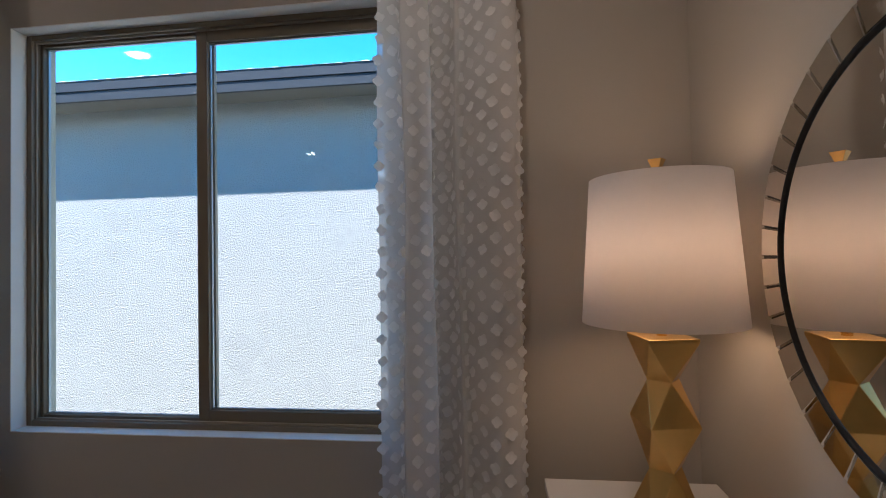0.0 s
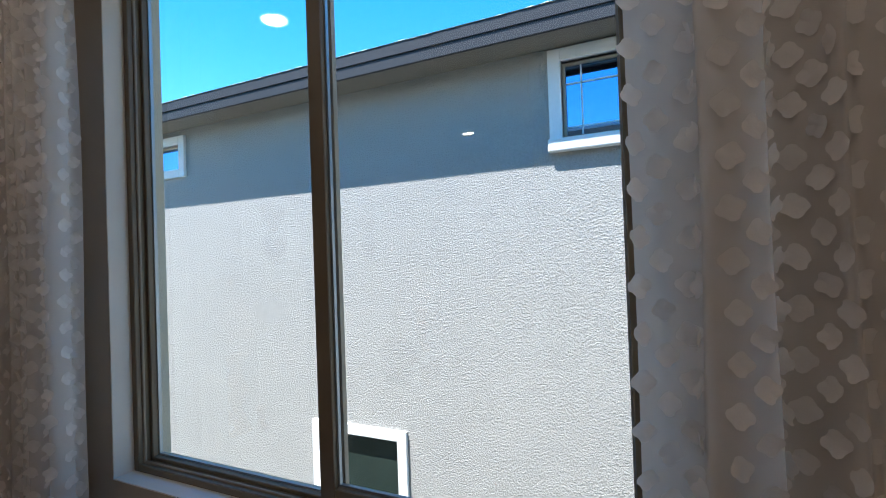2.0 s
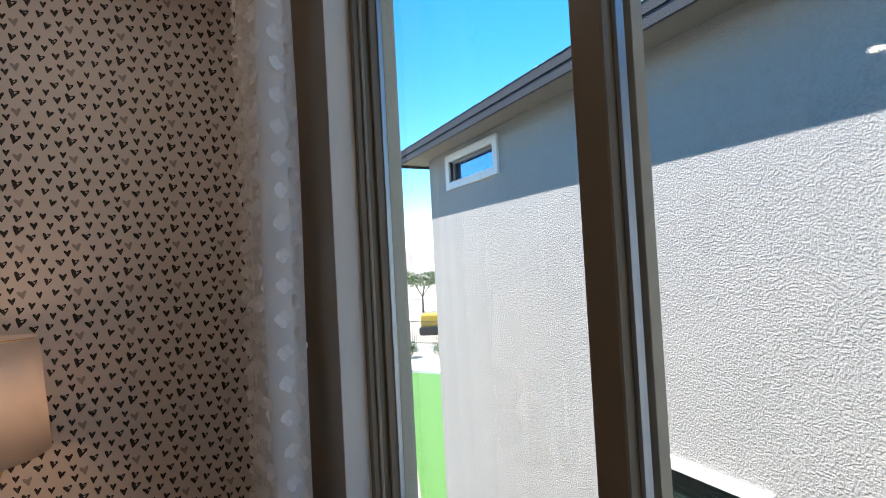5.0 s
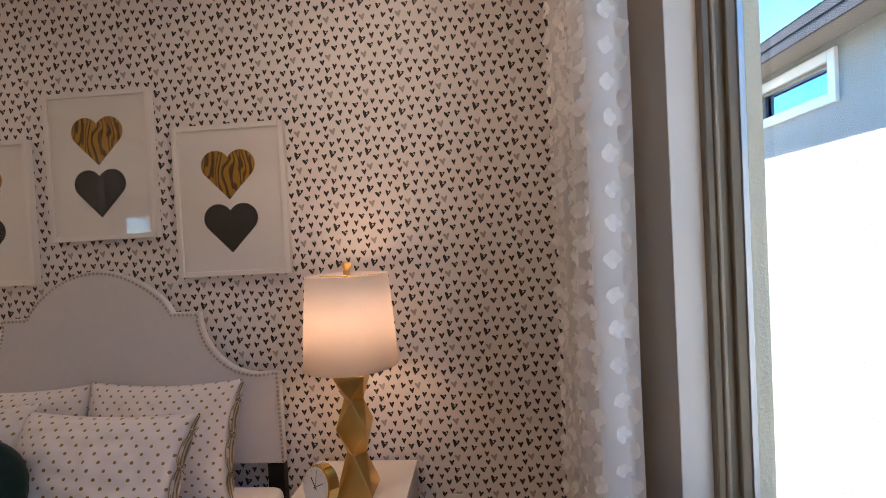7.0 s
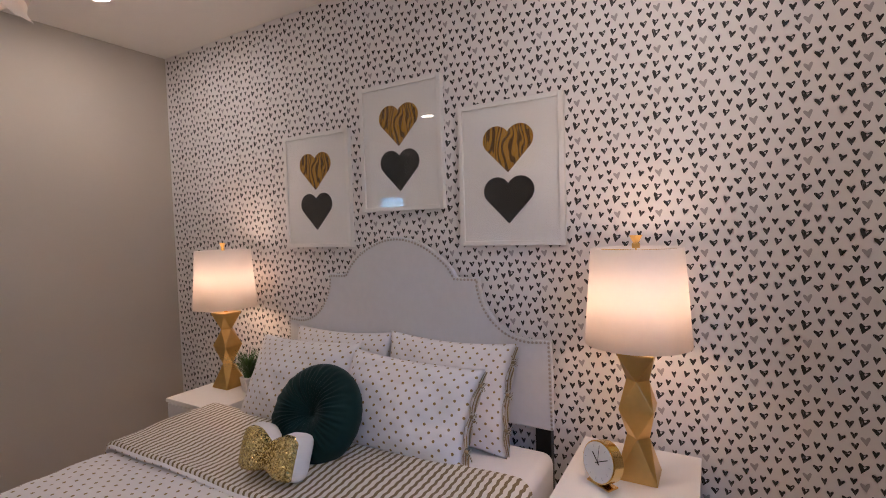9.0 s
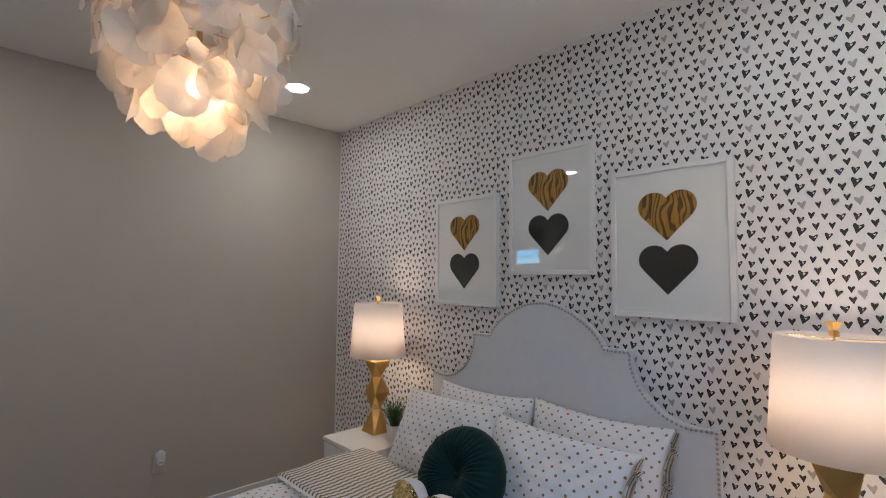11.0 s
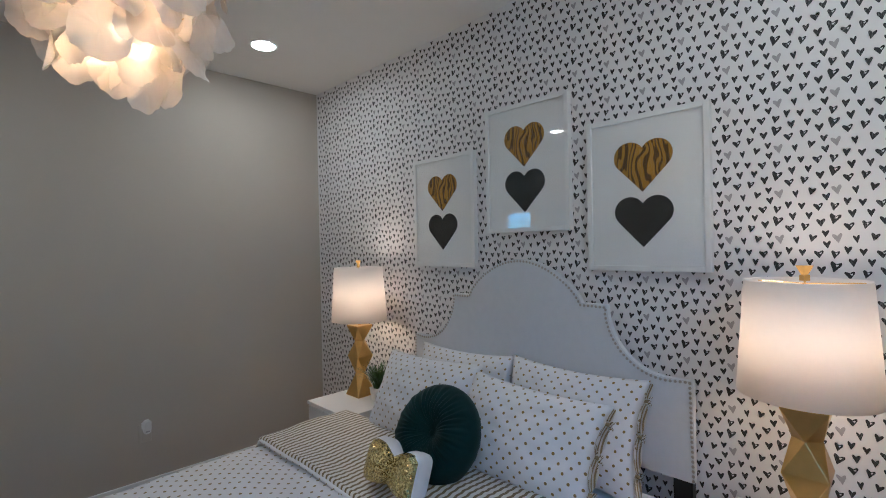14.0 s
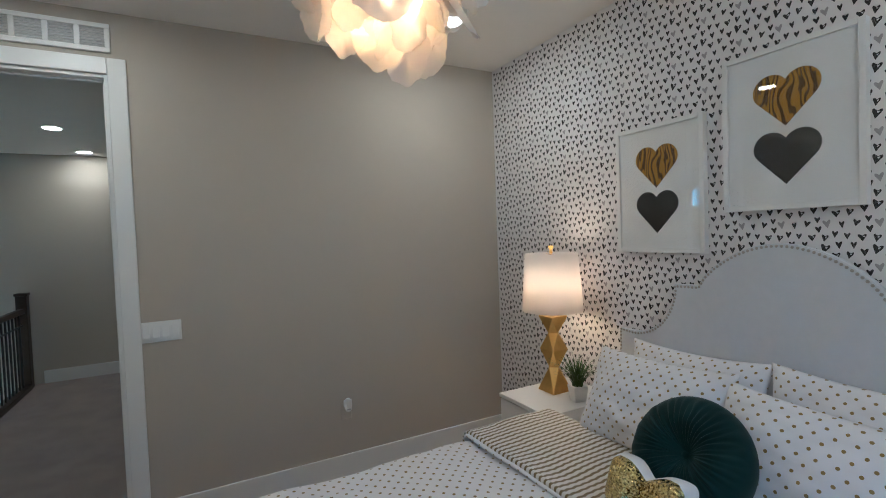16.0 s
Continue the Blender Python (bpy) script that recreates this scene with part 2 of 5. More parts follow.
def stucco(name, color):
    m = mat(name, color, 0.9, var=0.05, scale=1.2, bump=0, spec=0.15)
    nt, f = nodes(m)
    tc = nt.nodes.new("ShaderNodeTexCoord")
    a = nt.nodes.new("ShaderNodeTexNoise")
    a.inputs["Scale"].default_value = 76
    a.inputs["Detail"].default_value = 2.0
    a.inputs["Distortion"].default_value = 0.3
    nt.links.new(tc.outputs["Object"], a.inputs["Vector"])
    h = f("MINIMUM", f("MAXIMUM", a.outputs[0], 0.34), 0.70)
    # Relief shade put into the colour: hollows of the noise are tinted darker.
    pit_shade = f("MINIMUM", f("MAXIMUM", f("MULTIPLY", f("SUBTRACT", 0.53, a.outputs[0]), 6.0), 0.0), 1.0)
    tint(m, f("MULTIPLY", pit_shade, 0.36), [c * 0.5 for c in color])
    bp = nt.nodes.new("ShaderNodeBump")
    bp.inputs["Strength"].default_value = 1.0
    bp.inputs["Distance"].default_value = 0.015
    nt.links.new(h, bp.inputs["Height"])
    nt.links.new(bp.outputs[0], bsdf(m).inputs["Normal"])
    return m


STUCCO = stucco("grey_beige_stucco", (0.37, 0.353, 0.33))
STUCCO_TRIM = mat("white_stucco_trim", (0.74, 0.73, 0.71), 0.85, var=0.05, scale=20, bump=0.35, bscale=90, dist=0.004)
FASCIA = mat("grey_brown_fascia", (0.034, 0.036, 0.042), 0.7, var=0.08, bump=0.1, spec=0.15)
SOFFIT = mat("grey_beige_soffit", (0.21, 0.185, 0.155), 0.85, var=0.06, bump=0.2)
ROOF_TILE = mat("pale_concrete_roof_tile", (0.46, 0.44, 0.40), 0.9, var=0.2, scale=8, bump=0.4)
HOUSE_GLASS = mat("reflective_house_glass", (0.15, 0.28, 0.50), 0.02, 1.0, var=0.02, bump=0)
DARK_GLASS = mat("dark_house_glass", (0.02, 0.03, 0.025), 0.03, 0.0, var=0.3, scale=3, bump=0)
SAND = mat("pale_desert_ground", (0.50, 0.43, 0.33), 0.95, var=0.2, scale=0.4, bump=0.3, bscale=6, dist=0.05)
TURF = mat("green_artificial_turf", (0.10, 0.22, 0.045), 0.95, var=0.15, scale=5, bump=0.5, bscale=90, dist=0.02)
CONCRETE = mat("pale_concrete", (0.62, 0.60, 0.57), 0.9, var=0.06, bump=0.2)
LEAF = mat("dusty_green_leaf", (0.085, 0.12, 0.035), 0.7, var=0.35, scale=2, bump=0)
GRASS = mat("dark_green_grass_blade", (0.05, 0.10, 0.025), 0.5, var=0.4, scale=30, bump=0)
BARK = mat("brown_bark", (0.12, 0.085, 0.06), 0.9, var=0.3, bump=0.4, bscale=30)
IRON = mat("dark_bronze_iron", (0.06, 0.045, 0.035), 0.5, 0.3, bump=0)
HILL = mat("dry_hill", (0.30, 0.24, 0.20), 0.95, var=0.25, scale=0.02, bump=0)
YELLOW = mat("yellow_machine_paint", (0.55, 0.33, 0.03), 0.5, var=0.1, bump=0)
MIRROR = mat("silver_mirror", (0.86, 0.86, 0.85), 0.01, 1.0, var=0.0, bump=0)
MIRROR_DIM = mat("antiqued_mirror", (0.66, 0.63, 0.58), 0.05, 1.0, var=0.06, scale=25, bump=0)
BULB = emissive("warm_bulb", (1.0, 0.60, 0.28), 5.0)
HOT_BULB = emissive("bare_warm_bulb", (1.0, 0.58, 0.28), 12.0)
LED = emissive("downlight_lens", (1.0, 0.88, 0.74), 5.0)


def glitter():
    m = mat("gold_sequins", (0.66, 0.52, 0.21), 0.22, 0.95, bump=0, var=0.1)
    nt, f = nodes(m)
    tc = nt.nodes.new("ShaderNodeTexCoord")
    v = nt.nodes.new("ShaderNodeTexVoronoi")
    v.inputs["Scale"].default_value = 210
    nt.links.new(tc.outputs["Object"], v.inputs["Vector"])
    sub = nt.nodes.new("ShaderNodeVectorMath")
    sub.operation = "SUBTRACT"
    sub.inputs[1].default_value = (0.5, 0.5, 0.5)
    nt.links.new(v.outputs["Color"], sub.inputs[0])
    sc = nt.nodes.new("ShaderNodeVectorMath")
    sc.operation = "SCALE"
    sc.inputs[3].default_value = 1.5
    nt.links.new(sub.outputs[0], sc.inputs[0])
    geo = nt.nodes.new("ShaderNodeNewGeometry")
    ad = nt.nodes.new("ShaderNodeVectorMath")
    nt.links.new(geo.outputs["Normal"], ad.inputs[0])
    nt.links.new(sc.outputs[0], ad.inputs[1])
    no = nt.nodes.new("ShaderNodeVectorMath")
    no.operation = "NORMALIZE"
    nt.links.new(ad.outputs[0], no.inputs[0])
    nt.links.new(no.outputs[0], bsdf(m).inputs["Normal"])
    return m


SEQUIN = glitter()


# ---- mesh helpers ----
def bm_box(bm, x0, x1, y0, y1, z0, z1, bevel=0.0, seg=2):
    r = bmesh.ops.create_cube(bm, size=1.0, matrix=Matrix.Translation(((x0 + x1) / 2, (y0 + y1) / 2, (z0 + z1) / 2)) @ Matrix.Diagonal((abs(x1 - x0), abs(y1 - y0), abs(z1 - z0), 1)))
    if bevel:
        edges = list({e for v in r["verts"] for e in v.link_edges})
        bmesh.ops.bevel(bm, geom=edges, offset=bevel, segments=seg, affect="EDGES", profile=0.5)
    return bm


def box(x0, x1, y0, y1, z0, z1, bevel=0.0, seg=2):
    return bm_box(bmesh.new(), x0, x1, y0, y1, z0, z1, bevel, seg)


def bm_cyl(bm, r, z0, z1, seg=32, r2=None, m=None, caps=True):
    m = m or Matrix()
    bmesh.ops.create_cone(bm, cap_ends=caps, segments=seg, radius1=r, radius2=r if r2 is None else r2, depth=z1 - z0, matrix=m @ Matrix.Translation((0, 0, (z0 + z1) / 2)))
    return bm


def cyl(r, z0, z1, seg=32, r2=None, m=None, caps=True):
    return bm_cyl(bmesh.new(), r, z0, z1, seg, r2, m, caps)


def bm_sphere(bm, r, m=None, u=16, v=10):
    bmesh.ops.create_uvsphere(bm, u_segments=u, v_segments=v, radius=r, matrix=m or Matrix())
    return bm


def solid(outline, a0, a1, axis="x"):
    """A plate: the closed outline (u, v) pushed from a0 to a1 along an axis (x: u=y, v=z; y: u=x, v=z; z: u=x, v=y)."""
    bm = bmesh.new()
    put = {"x": lambda a, u, v: (a, u, v), "y": lambda a, u, v: (u, a, v), "z": lambda a, u, v: (u, v, a)}[axis]
    lo = [bm.verts.new(put(a0, u, v)) for u, v in outline]
    hi = [bm.verts.new(put(a1, u, v)) for u, v in outline]
    bm.faces.new(lo)
    bm.faces.new(list(reversed(hi)))
    n = len(lo)
    for i in range(n):
        bm.faces.new((lo[i], hi[i], hi[(i + 1) % n], lo[(i + 1) % n]))
    bmesh.ops.recalc_face_normals(bm, faces=bm.faces)
    return bm


def finish(name, bm, material, smooth=False):
    me = bpy.data.meshes.new(name)
    bm.to_mesh(me)
    bm.free()
    if material:
        me.materials.append(material)
    if smooth:
        me.polygons.foreach_set("use_smooth", [True] * len(me.polygons))
        me.update()
    return me


def part(name, bm, material, parent, label="", smooth=False):
    ob = new(name, finish(name, bm, material, smooth))
    ob.parent = parent
    return tagged(ob, label)


def thing(name, m, label, category, group="", kind=""):
    ob = new(name)
    ob.empty_display_size = 0.1
    ob.matrix_world = m
    return tagged(ob, label, category, group, kind)


def single(name, bm, material, label, category, kind="", smooth=False, m=None):
    ob = new(name, finish(name, bm, material, smooth))
    if m:
        ob.matrix_world = m
    return tagged(ob, label, category, "", kind)


def sharp(ob, angle=35):
    ob.data.polygons.foreach_set("use_smooth", [True] * len(ob.data.polygons))
    ob.data.set_sharp_from_angle(angle=radians(angle))
    return ob


# ---- bedroom shell ----
single("floor", box(-0.1, W + 0.1, D - 0.12, 0.0, -0.15, 0.0), CARPET, "beige cut-pile carpet on the bedroom floor", "floor", "structure")
single("ceiling", box(-0.1, W + 0.1, D - 0.12, 0.12, H, H + 0.15), CEIL, "smooth pale grey painted bedroom ceiling", "ceiling", "structure")
wall_bed = single("wall_bed", box(-0.12, 0.0, D, 0.0, 0, H), PAPER, "white wallpaper printed with small black ink hearts", "wall", "structure")
single("wall_mirror", box(W, W + 0.12, D, 0.0, 0, H), WALL, "warm greige painted wall behind the round mirror", "wall", "structure")


def frame_walls(x0, x1, z0, z1, ox0, ox1, oz0, oz1, y0, y1):
    bm = bmesh.new()
    bm_box(bm, x0, ox0, y0, y1, z0, z1)
    bm_box(bm, ox1, x1, y0, y1, z0, z1)
    if oz0 > z0:
        bm_box(bm, ox0, ox1, y0, y1, z0, oz0)
    bm_box(bm, ox0, ox1, y0, y1, oz1, z1)
    bmesh.ops.remove_doubles(bm, verts=bm.verts, dist=1e-5)
    return bm


single("wall_window", frame_walls(-0.12, W + 0.12, 0, H, WX0, WX1, WZ0, WZ1, 0.0, 0.13), WALL, "warm greige painted wall with a deep window opening", "wall", "structure")
single("wall_outside", frame_walls(-6, W + 4, GROUND, H + 0.5, WX0 + 0.015, WX1 - 0.015, WZ0 + 0.015, WZ1 - 0.015, 0.132, 0.162), STUCCO_OUT, "cream stucco outer wall of the house", "wall", "structure")
# Lining of the opening, coloured paler than the wall around it.
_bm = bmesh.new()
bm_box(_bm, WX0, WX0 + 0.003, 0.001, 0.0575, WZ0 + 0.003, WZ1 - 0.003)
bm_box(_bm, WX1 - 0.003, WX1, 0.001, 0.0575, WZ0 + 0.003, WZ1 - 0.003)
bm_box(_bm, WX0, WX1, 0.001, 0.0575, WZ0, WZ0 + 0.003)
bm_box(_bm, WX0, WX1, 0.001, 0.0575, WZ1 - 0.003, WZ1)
single("window_return", _bm, RETURN, "pale drywall return lining the window opening", "window return", "structure")
single("wall_door", frame_walls(-0.12, W + 0.12, 0, H, DX0, DX1, 0.0, DZ, D - 0.12, D), WALL, "warm greige painted wall with an open doorway", "wall", "structure")


def baseboard(name, bm):
    return single(name, bm, TRIM, "white painted baseboard along the wall", "baseboard", "structure")


baseboard("baseboard", box(0.003, DX0 - 0.085, D, D + 0.014, 0.0, 0.15, 0.004))
baseboard("baseboard", box(0.0, 0.014, D + 0.016, -0.016, 0.0, 0.15, 0.004))
baseboard("baseboard", box(0.0, W, -0.014, 0.0, 0.0, 0.15, 0.004))
baseboard("baseboard", box(W - 0.014, W, D + 0.016, -0.016, 0.0, 0.15, 0.004))

# ---- hall ----
single("hall_floor", box(1.0, 3.84, HALL_Y - 0.1, D - 0.121, -0.15, 0.0), CARPET, "beige carpet in the upstairs hall", "floor", "structure")
single("hall_ceiling", box(1.0, 6.5, HALL_Y - 0.1, D - 0.121, HALL_Z, HALL_Z + 0.1), CEIL, "pale grey painted hall ceiling", "ceiling", "structure")
single("wall_hall", box(1.0, 6.5, HALL_Y - 0.1, HALL_Y, -3.0, HALL_Z), WALL, "greige painted end wall of the hall", "wall", "structure")
single("wall_hall_side", box(0.9, 1.0, HALL_Y, D - 0.121, 0, HALL_Z), WALL, "greige painted side wall of the hall", "wall", "structure")
_bm = bmesh.new()
SWY0, SWY1, SWZ0, SWZ1 = -7.13, -6.46, 1.93, 2.29
for y0, y1, z0, z1 in ((HALL_Y, SWY0, -3.0, HALL_Z), (SWY1, D - 0.121, -3.0, HALL_Z), (SWY0, SWY1, -3.0, SWZ0), (SWY0, SWY1, SWZ1, HALL_Z)):
    bm_box(_bm, 6.5, 6.6, y0, y1, z0, z1)
single("wall_stairwell", _bm, WALL, "greige painted wall across the stairwell with a small window", "wall", "structure")
win2 = thing("window_2", pose(0, 0, 0), "small white divided window high in the stairwell", "window", kind="structure")
for y0, y1, z0, z1 in ((SWY0, SWY0 + 0.03, SWZ0, SWZ1), (SWY1 - 0.03, SWY1, SWZ0, SWZ1), (SWY0 + 0.03, SWY1 - 0.03, SWZ0, SWZ0 + 0.03), (SWY0 + 0.03, SWY1 - 0.03, SWZ1 - 0.03, SWZ1)):
    part("window_frame", box(6.53, 6.57, y0, y1, z0, z1, 0.003), TRIM, win2)
part("glazing_bar", box(6.54, 6.56, -6.69, -6.672, SWZ0 + 0.03, SWZ1 - 0.03), TRIM, win2)
part("glazing_bar", box(6.541, 6.559, SWY0 + 0.03, SWY1 - 0.03, 2.105, 2.12), TRIM, win2)
part("pane", box(6.549, 6.551, SWY0 + 0.03, SWY1 - 0.03, SWZ0 + 0.03, SWZ1 - 0.03), SKY_GLASS, win2).visible_shadow = False
single("wall_hall_near", box(W + 0.121, 6.5, D - 0.2, D - 0.121, -3.0, HALL_Z), WALL, "greige painted wall beside the bedroom door", "wall", "structure")
single("stairwell_floor", box(3.84, 6.5, HALL_Y, D - 0.2, -3.1, -3.0), CARPET, "carpet at the foot of the stairwell", "floor", "structure")
baseboard("baseboard", box(1.0, 3.72, HALL_Y, HALL_Y + 0.014, 0, 0.15, 0.004))


def railing():
    th = thing("stair_railing", pose(3.84, HALL_Y + 0.1, 0), "dark stained wooden stair railing with black metal balusters", "railing")
    length = 3.4
    part("newel_post", box(-0.05, 0.05, 0.0, 0.1, 0.0, 1.06, 0.004), DARK_WOOD, th)
    part("newel_cap", box(-0.06, 0.06, -0.01, 0.11, 1.06, 1.09, 0.006), DARK_WOOD, th)
    part("handrail", box(-0.03, 0.03, 0.1, length, 0.86, 0.92, 0.012), DARK_WOOD, th)
    part("kick_board", box(-0.055, 0.055, 0.1, length, -0.02, 0.05, 0.004), DARK_WOOD, th)
    part("cross_bar", box(-0.008, 0.008, 0.1, length, 0.72, 0.736), BLACK_METAL, th, "thin black metal cross bar")
    y = 0.2
    while y < length - 0.05:
        part("baluster", box(-0.008, 0.008, y - 0.008, y + 0.008, 0.05, 0.86), BLACK_METAL, th)
        y += 0.11
    return th


railing()

# ---- doorway ----
door = thing("door_1", pose(0, 0, 0), "open doorway with wide white painted casing", "doorway", kind="structure")
CAS = 0.085
for side, a, b in (("room", D, D + 0.018), ("hall", D - 0.138, D - 0.12)):
    part("casing", box(DX0 - CAS, DX0, a, b, 0, DZ + CAS, 0.004), TRIM, door)
    part("casing", box(DX1, DX1 + CAS - 0.002, a, b, 0, DZ + CAS, 0.004), TRIM, door)
    part("head_casing", box(DX0 + 0.001, DX1 - 0.001, a, b, DZ, DZ + CAS, 0.004), TRIM, door)
jamb = part("jamb", box(DX0, DX0 + 0.018, D - 0.12, D, 0, DZ, 0.002), TRIM, door)
part("strike_plate", box(DX0 + 0.018, DX0 + 0.0195, D - 0.045, D - 0.02, 0.86, 0.93), BLACK_METAL, jamb, "small dark metal strike plate")
part("jamb", box(DX1 - 0.018, DX1, D - 0.12, D, 0, DZ, 0.002), TRIM, door)
part("head_jamb", box(DX0 + 0.018, DX1 - 0.018, D - 0.12, D, DZ - 0.018, DZ, 0.002), TRIM, door)
part("door_stop", box(DX0 + 0.0185, DX0 + 0.03, D - 0.085, D - 0.05, 0, DZ - 0.03, 0.002), TRIM, door)
part("door_stop", box(DX0 + 0.031, DX1 - 0.0185, D - 0.085, D - 0.05, DZ - 0.03, DZ - 0.019, 0.002), TRIM, door)


def air_vent():
    x0, x1, z0, z1 = 2.445, 3.24, 2.612, 2.762
    th = thing("air_vent", pose(x0, D, z0), "white louvred return air vent above the doorway", "vent")
    w, h = x1 - x0, z1 - z0
    part("backing", box(0.02, w - 0.02, 0.001, 0.003, 0.02, h - 0.02), GREY_PLASTIC, th)
    for a in ((0, w, 0, 0.026), (0, w, h - 0.026, h)):
        part("frame", box(a[0], a[1], 0.0, 0.018, a[2], a[3], 0.004), TRIM, th)
    n = 6
    cell = (w - 0.022) / n
    for i in range(n + 1):
        part("mullion", box(i * cell, i * cell + 0.022, 0.0005, 0.0175, 0.026, h - 0.026), TRIM, th)
    slat = None
    for i in range(n):
        for k in range(7):
            z = 0.034 + k * 0.0136
            if slat is None:
                bm = box(0.0, cell - 0.022, -0.006, 0.006, -0.0008, 0.0008)
                slat = finish("slat", bm, TRIM)
            s = new("slat", slat)
            s.parent = th
            s.matrix_local = Matrix.Translation((i * cell + 0.022, 0.009, z)) @ Matrix.Rotation(radians(35), 4, "X")


air_vent()


def switch_plate():
    th = thing("light_switch", pose(2.187, D, 1.048), "white four-gang wall switch plate with paddle switches", "light switch")
    part("plate", box(0, 0.205, 0, 0.007, 0, 0.114, 0.003), PLASTIC, th)
    for i in range(4):
        x = 0.205 - (0.034 + i * 0.046)
        tilt = Matrix.Translation((x, 0.008, 0.057)) @ Matrix.Rotation(radians(9 if i < 3 else 0), 4, "X")
        bm = box(-0.0165, 0.0165, -0.003, 0.003, -0.033, 0.033, 0.0015)
        bmesh.ops.transform(bm, matrix=tilt, verts=bm.verts)
        part("paddle", bm, PLASTIC, th)


switch_plate()


PLATE = mat("greige_plate_plastic", (0.55, 0.50, 0.43), 0.4, var=0.02, bump=0)


def outlet(m, label, material=PLASTIC):
    th = thing("power_outlet", m, label, "outlet")
    part("plate", box(-0.035, 0.035, 0, 0.006, -0.057, 0.057, 0.003), material, th)
    part("receptacle", box(-0.0165, 0.0165, 0.006, 0.0085, -0.033, 0.033, 0.001), material, th)
    return th


outlet(pose(1.258, D, 0.44), "greige wall outlet plate holding a night light", PLATE)
outlet(pose(0.0, -0.52, 0.42, 0, 0, -90), "white wall outlet plate low on the heart wallpaper")
nl = thing("night_light", pose(1.252, D + 0.0085, 0.484), "white rounded plug-in night light in the outlet", "night light")
_o = [(0.023 * math.copysign(abs(math.cos(a)) ** 0.7, math.cos(a)), 0.043 * math.copysign(abs(math.sin(a)) ** 0.75, math.sin(a))) for a in [2 * math.pi * k / 40 for k in range(40)]]
_bm = solid(_o, 0.0, 0.034, "y")
bmesh.ops.bevel(_bm, geom=[e for e in _bm.edges if abs(e.verts[0].co.y - e.verts[1].co.y) < 1e-5], offset=0.006, segments=3, affect="EDGES", clamp_overlap=True)
sharp(part("housing", _bm, PLASTIC, nl), 40)
part("collar", box(-0.027, 0.027, 0.001, 0.012, -0.012, 0.03, 0.003), PLASTIC, nl)
part("lens", box(-0.012, 0.012, 0.0345, 0.0355, -0.03, -0.022, 0.0004), GREY_PLASTIC, nl)


# ---- window ----
def ring(bm, x0, x1, z0, z1, w, y0, y1, bevel=0.002):
    bm_box(bm, x0, x0 + w, y0, y1, z0, z1, bevel, 1)
    bm_box(bm, x1 - w, x1, y0, y1, z0, z1, bevel, 1)
    bm_box(bm, x0 + w, x1 - w, y0, y1, z0, z0 + w, bevel, 1)
    bm_box(bm, x0 + w, x1 - w, y0, y1, z1 - w, z1, bevel, 1)
    return bm


def window():
    th = thing("window_1", pose(0, 0, 0), "two-pane sliding window with bronze vinyl frame", "window", kind="structure")
    part("outer_frame", ring(bmesh.new(), WX0, WX1, WZ0, WZ1, 0.022, 0.058, 0.072), VINYL, th)
    part("frame_lip", ring(bmesh.new(), WX0 + 0.001, WX1 - 0.001, WZ0 + 0.001, WZ1 - 0.001, 0.027, 0.0722, 0.080), SASH, th, "lighter tan frame lip")
    part("window_frame", ring(bmesh.new(), WX0 + 0.001, WX1 - 0.001, WZ0 + 0.001, WZ1 - 0.001, 0.020, 0.0802, 0.130), VINYL, th)
    mid = 1.755
    left = part("fixed_sash", ring(bmesh.new(), WX0 + 0.021, mid - 0.001, WZ0 + 0.0205, WZ1 - 0.0205, 0.012, 0.094, 0.126), VINYL, th)
    part("spacer", ring(bmesh.new(), WX0 + 0.033, mid - 0.012, WZ0 + 0.0325, WZ1 - 0.0325, 0.004, 0.112, 0.122, 0), SEAL, left, "silver glazing spacer")
    pane = part("pane", box(WX0 + 0.034, mid - 0.013, 0.1165, 0.1175, WZ0 + 0.034, WZ1 - 0.034), GLASS, left)
    pane.visible_shadow = False
    right = part("sliding_sash", ring(bmesh.new(), mid - 0.028, WX1 - 0.022, WZ0 + 0.022, WZ1 - 0.022, 0.042, 0.082, 0.1105), VINYL, th)
    part("meeting_rail", box(mid + 0.0142, mid + 0.024, 0.1108, 0.126, WZ0 + 0.021, WZ1 - 0.021, 0.001), SASH, right, "tan meeting rail edge")
    part("spacer", ring(bmesh.new(), mid + 0.0145, WX1 - 0.0645, WZ0 + 0.0645, WZ1 - 0.0645, 0.005, 0.096, 0.106, 0), SEAL, right, "silver glazing spacer")
    pane = part("pane", box(mid + 0.016, WX1 - 0.066, 0.1005, 0.1015, WZ0 + 0.066, WZ1 - 0.066), GLASS, right)
    pane.visible_shadow = False


window()


# ---- curtains ----
def pleats(x0, x1, folds, seed):
    """Course of a pleated cloth in plan, as a list of (x, y)."""
    rng = random.Random(seed)
    phases = [rng.uniform(-0.6, 0.6) for _ in range(int(folds) + 3)]
    out = []
    for i in range(361):
        s = i / 360
        k = s * folds
        j = int(k)
        a = 2 * math.pi * k + (phases[j] * (1 - (k - j)) + phases[j + 1] * (k - j)) * (1 - s)
        amp = (0.048 + 0.012 * math.sin(5.1 * s + seed)) * (1 - 0.42 * s * s)
        out.append((x0 + (x1 - x0) * s + 0.013 * math.sin(2 * a), -0.110 + amp * math.cos(a) + 0.005 * math.sin(3 * a)))
    return out


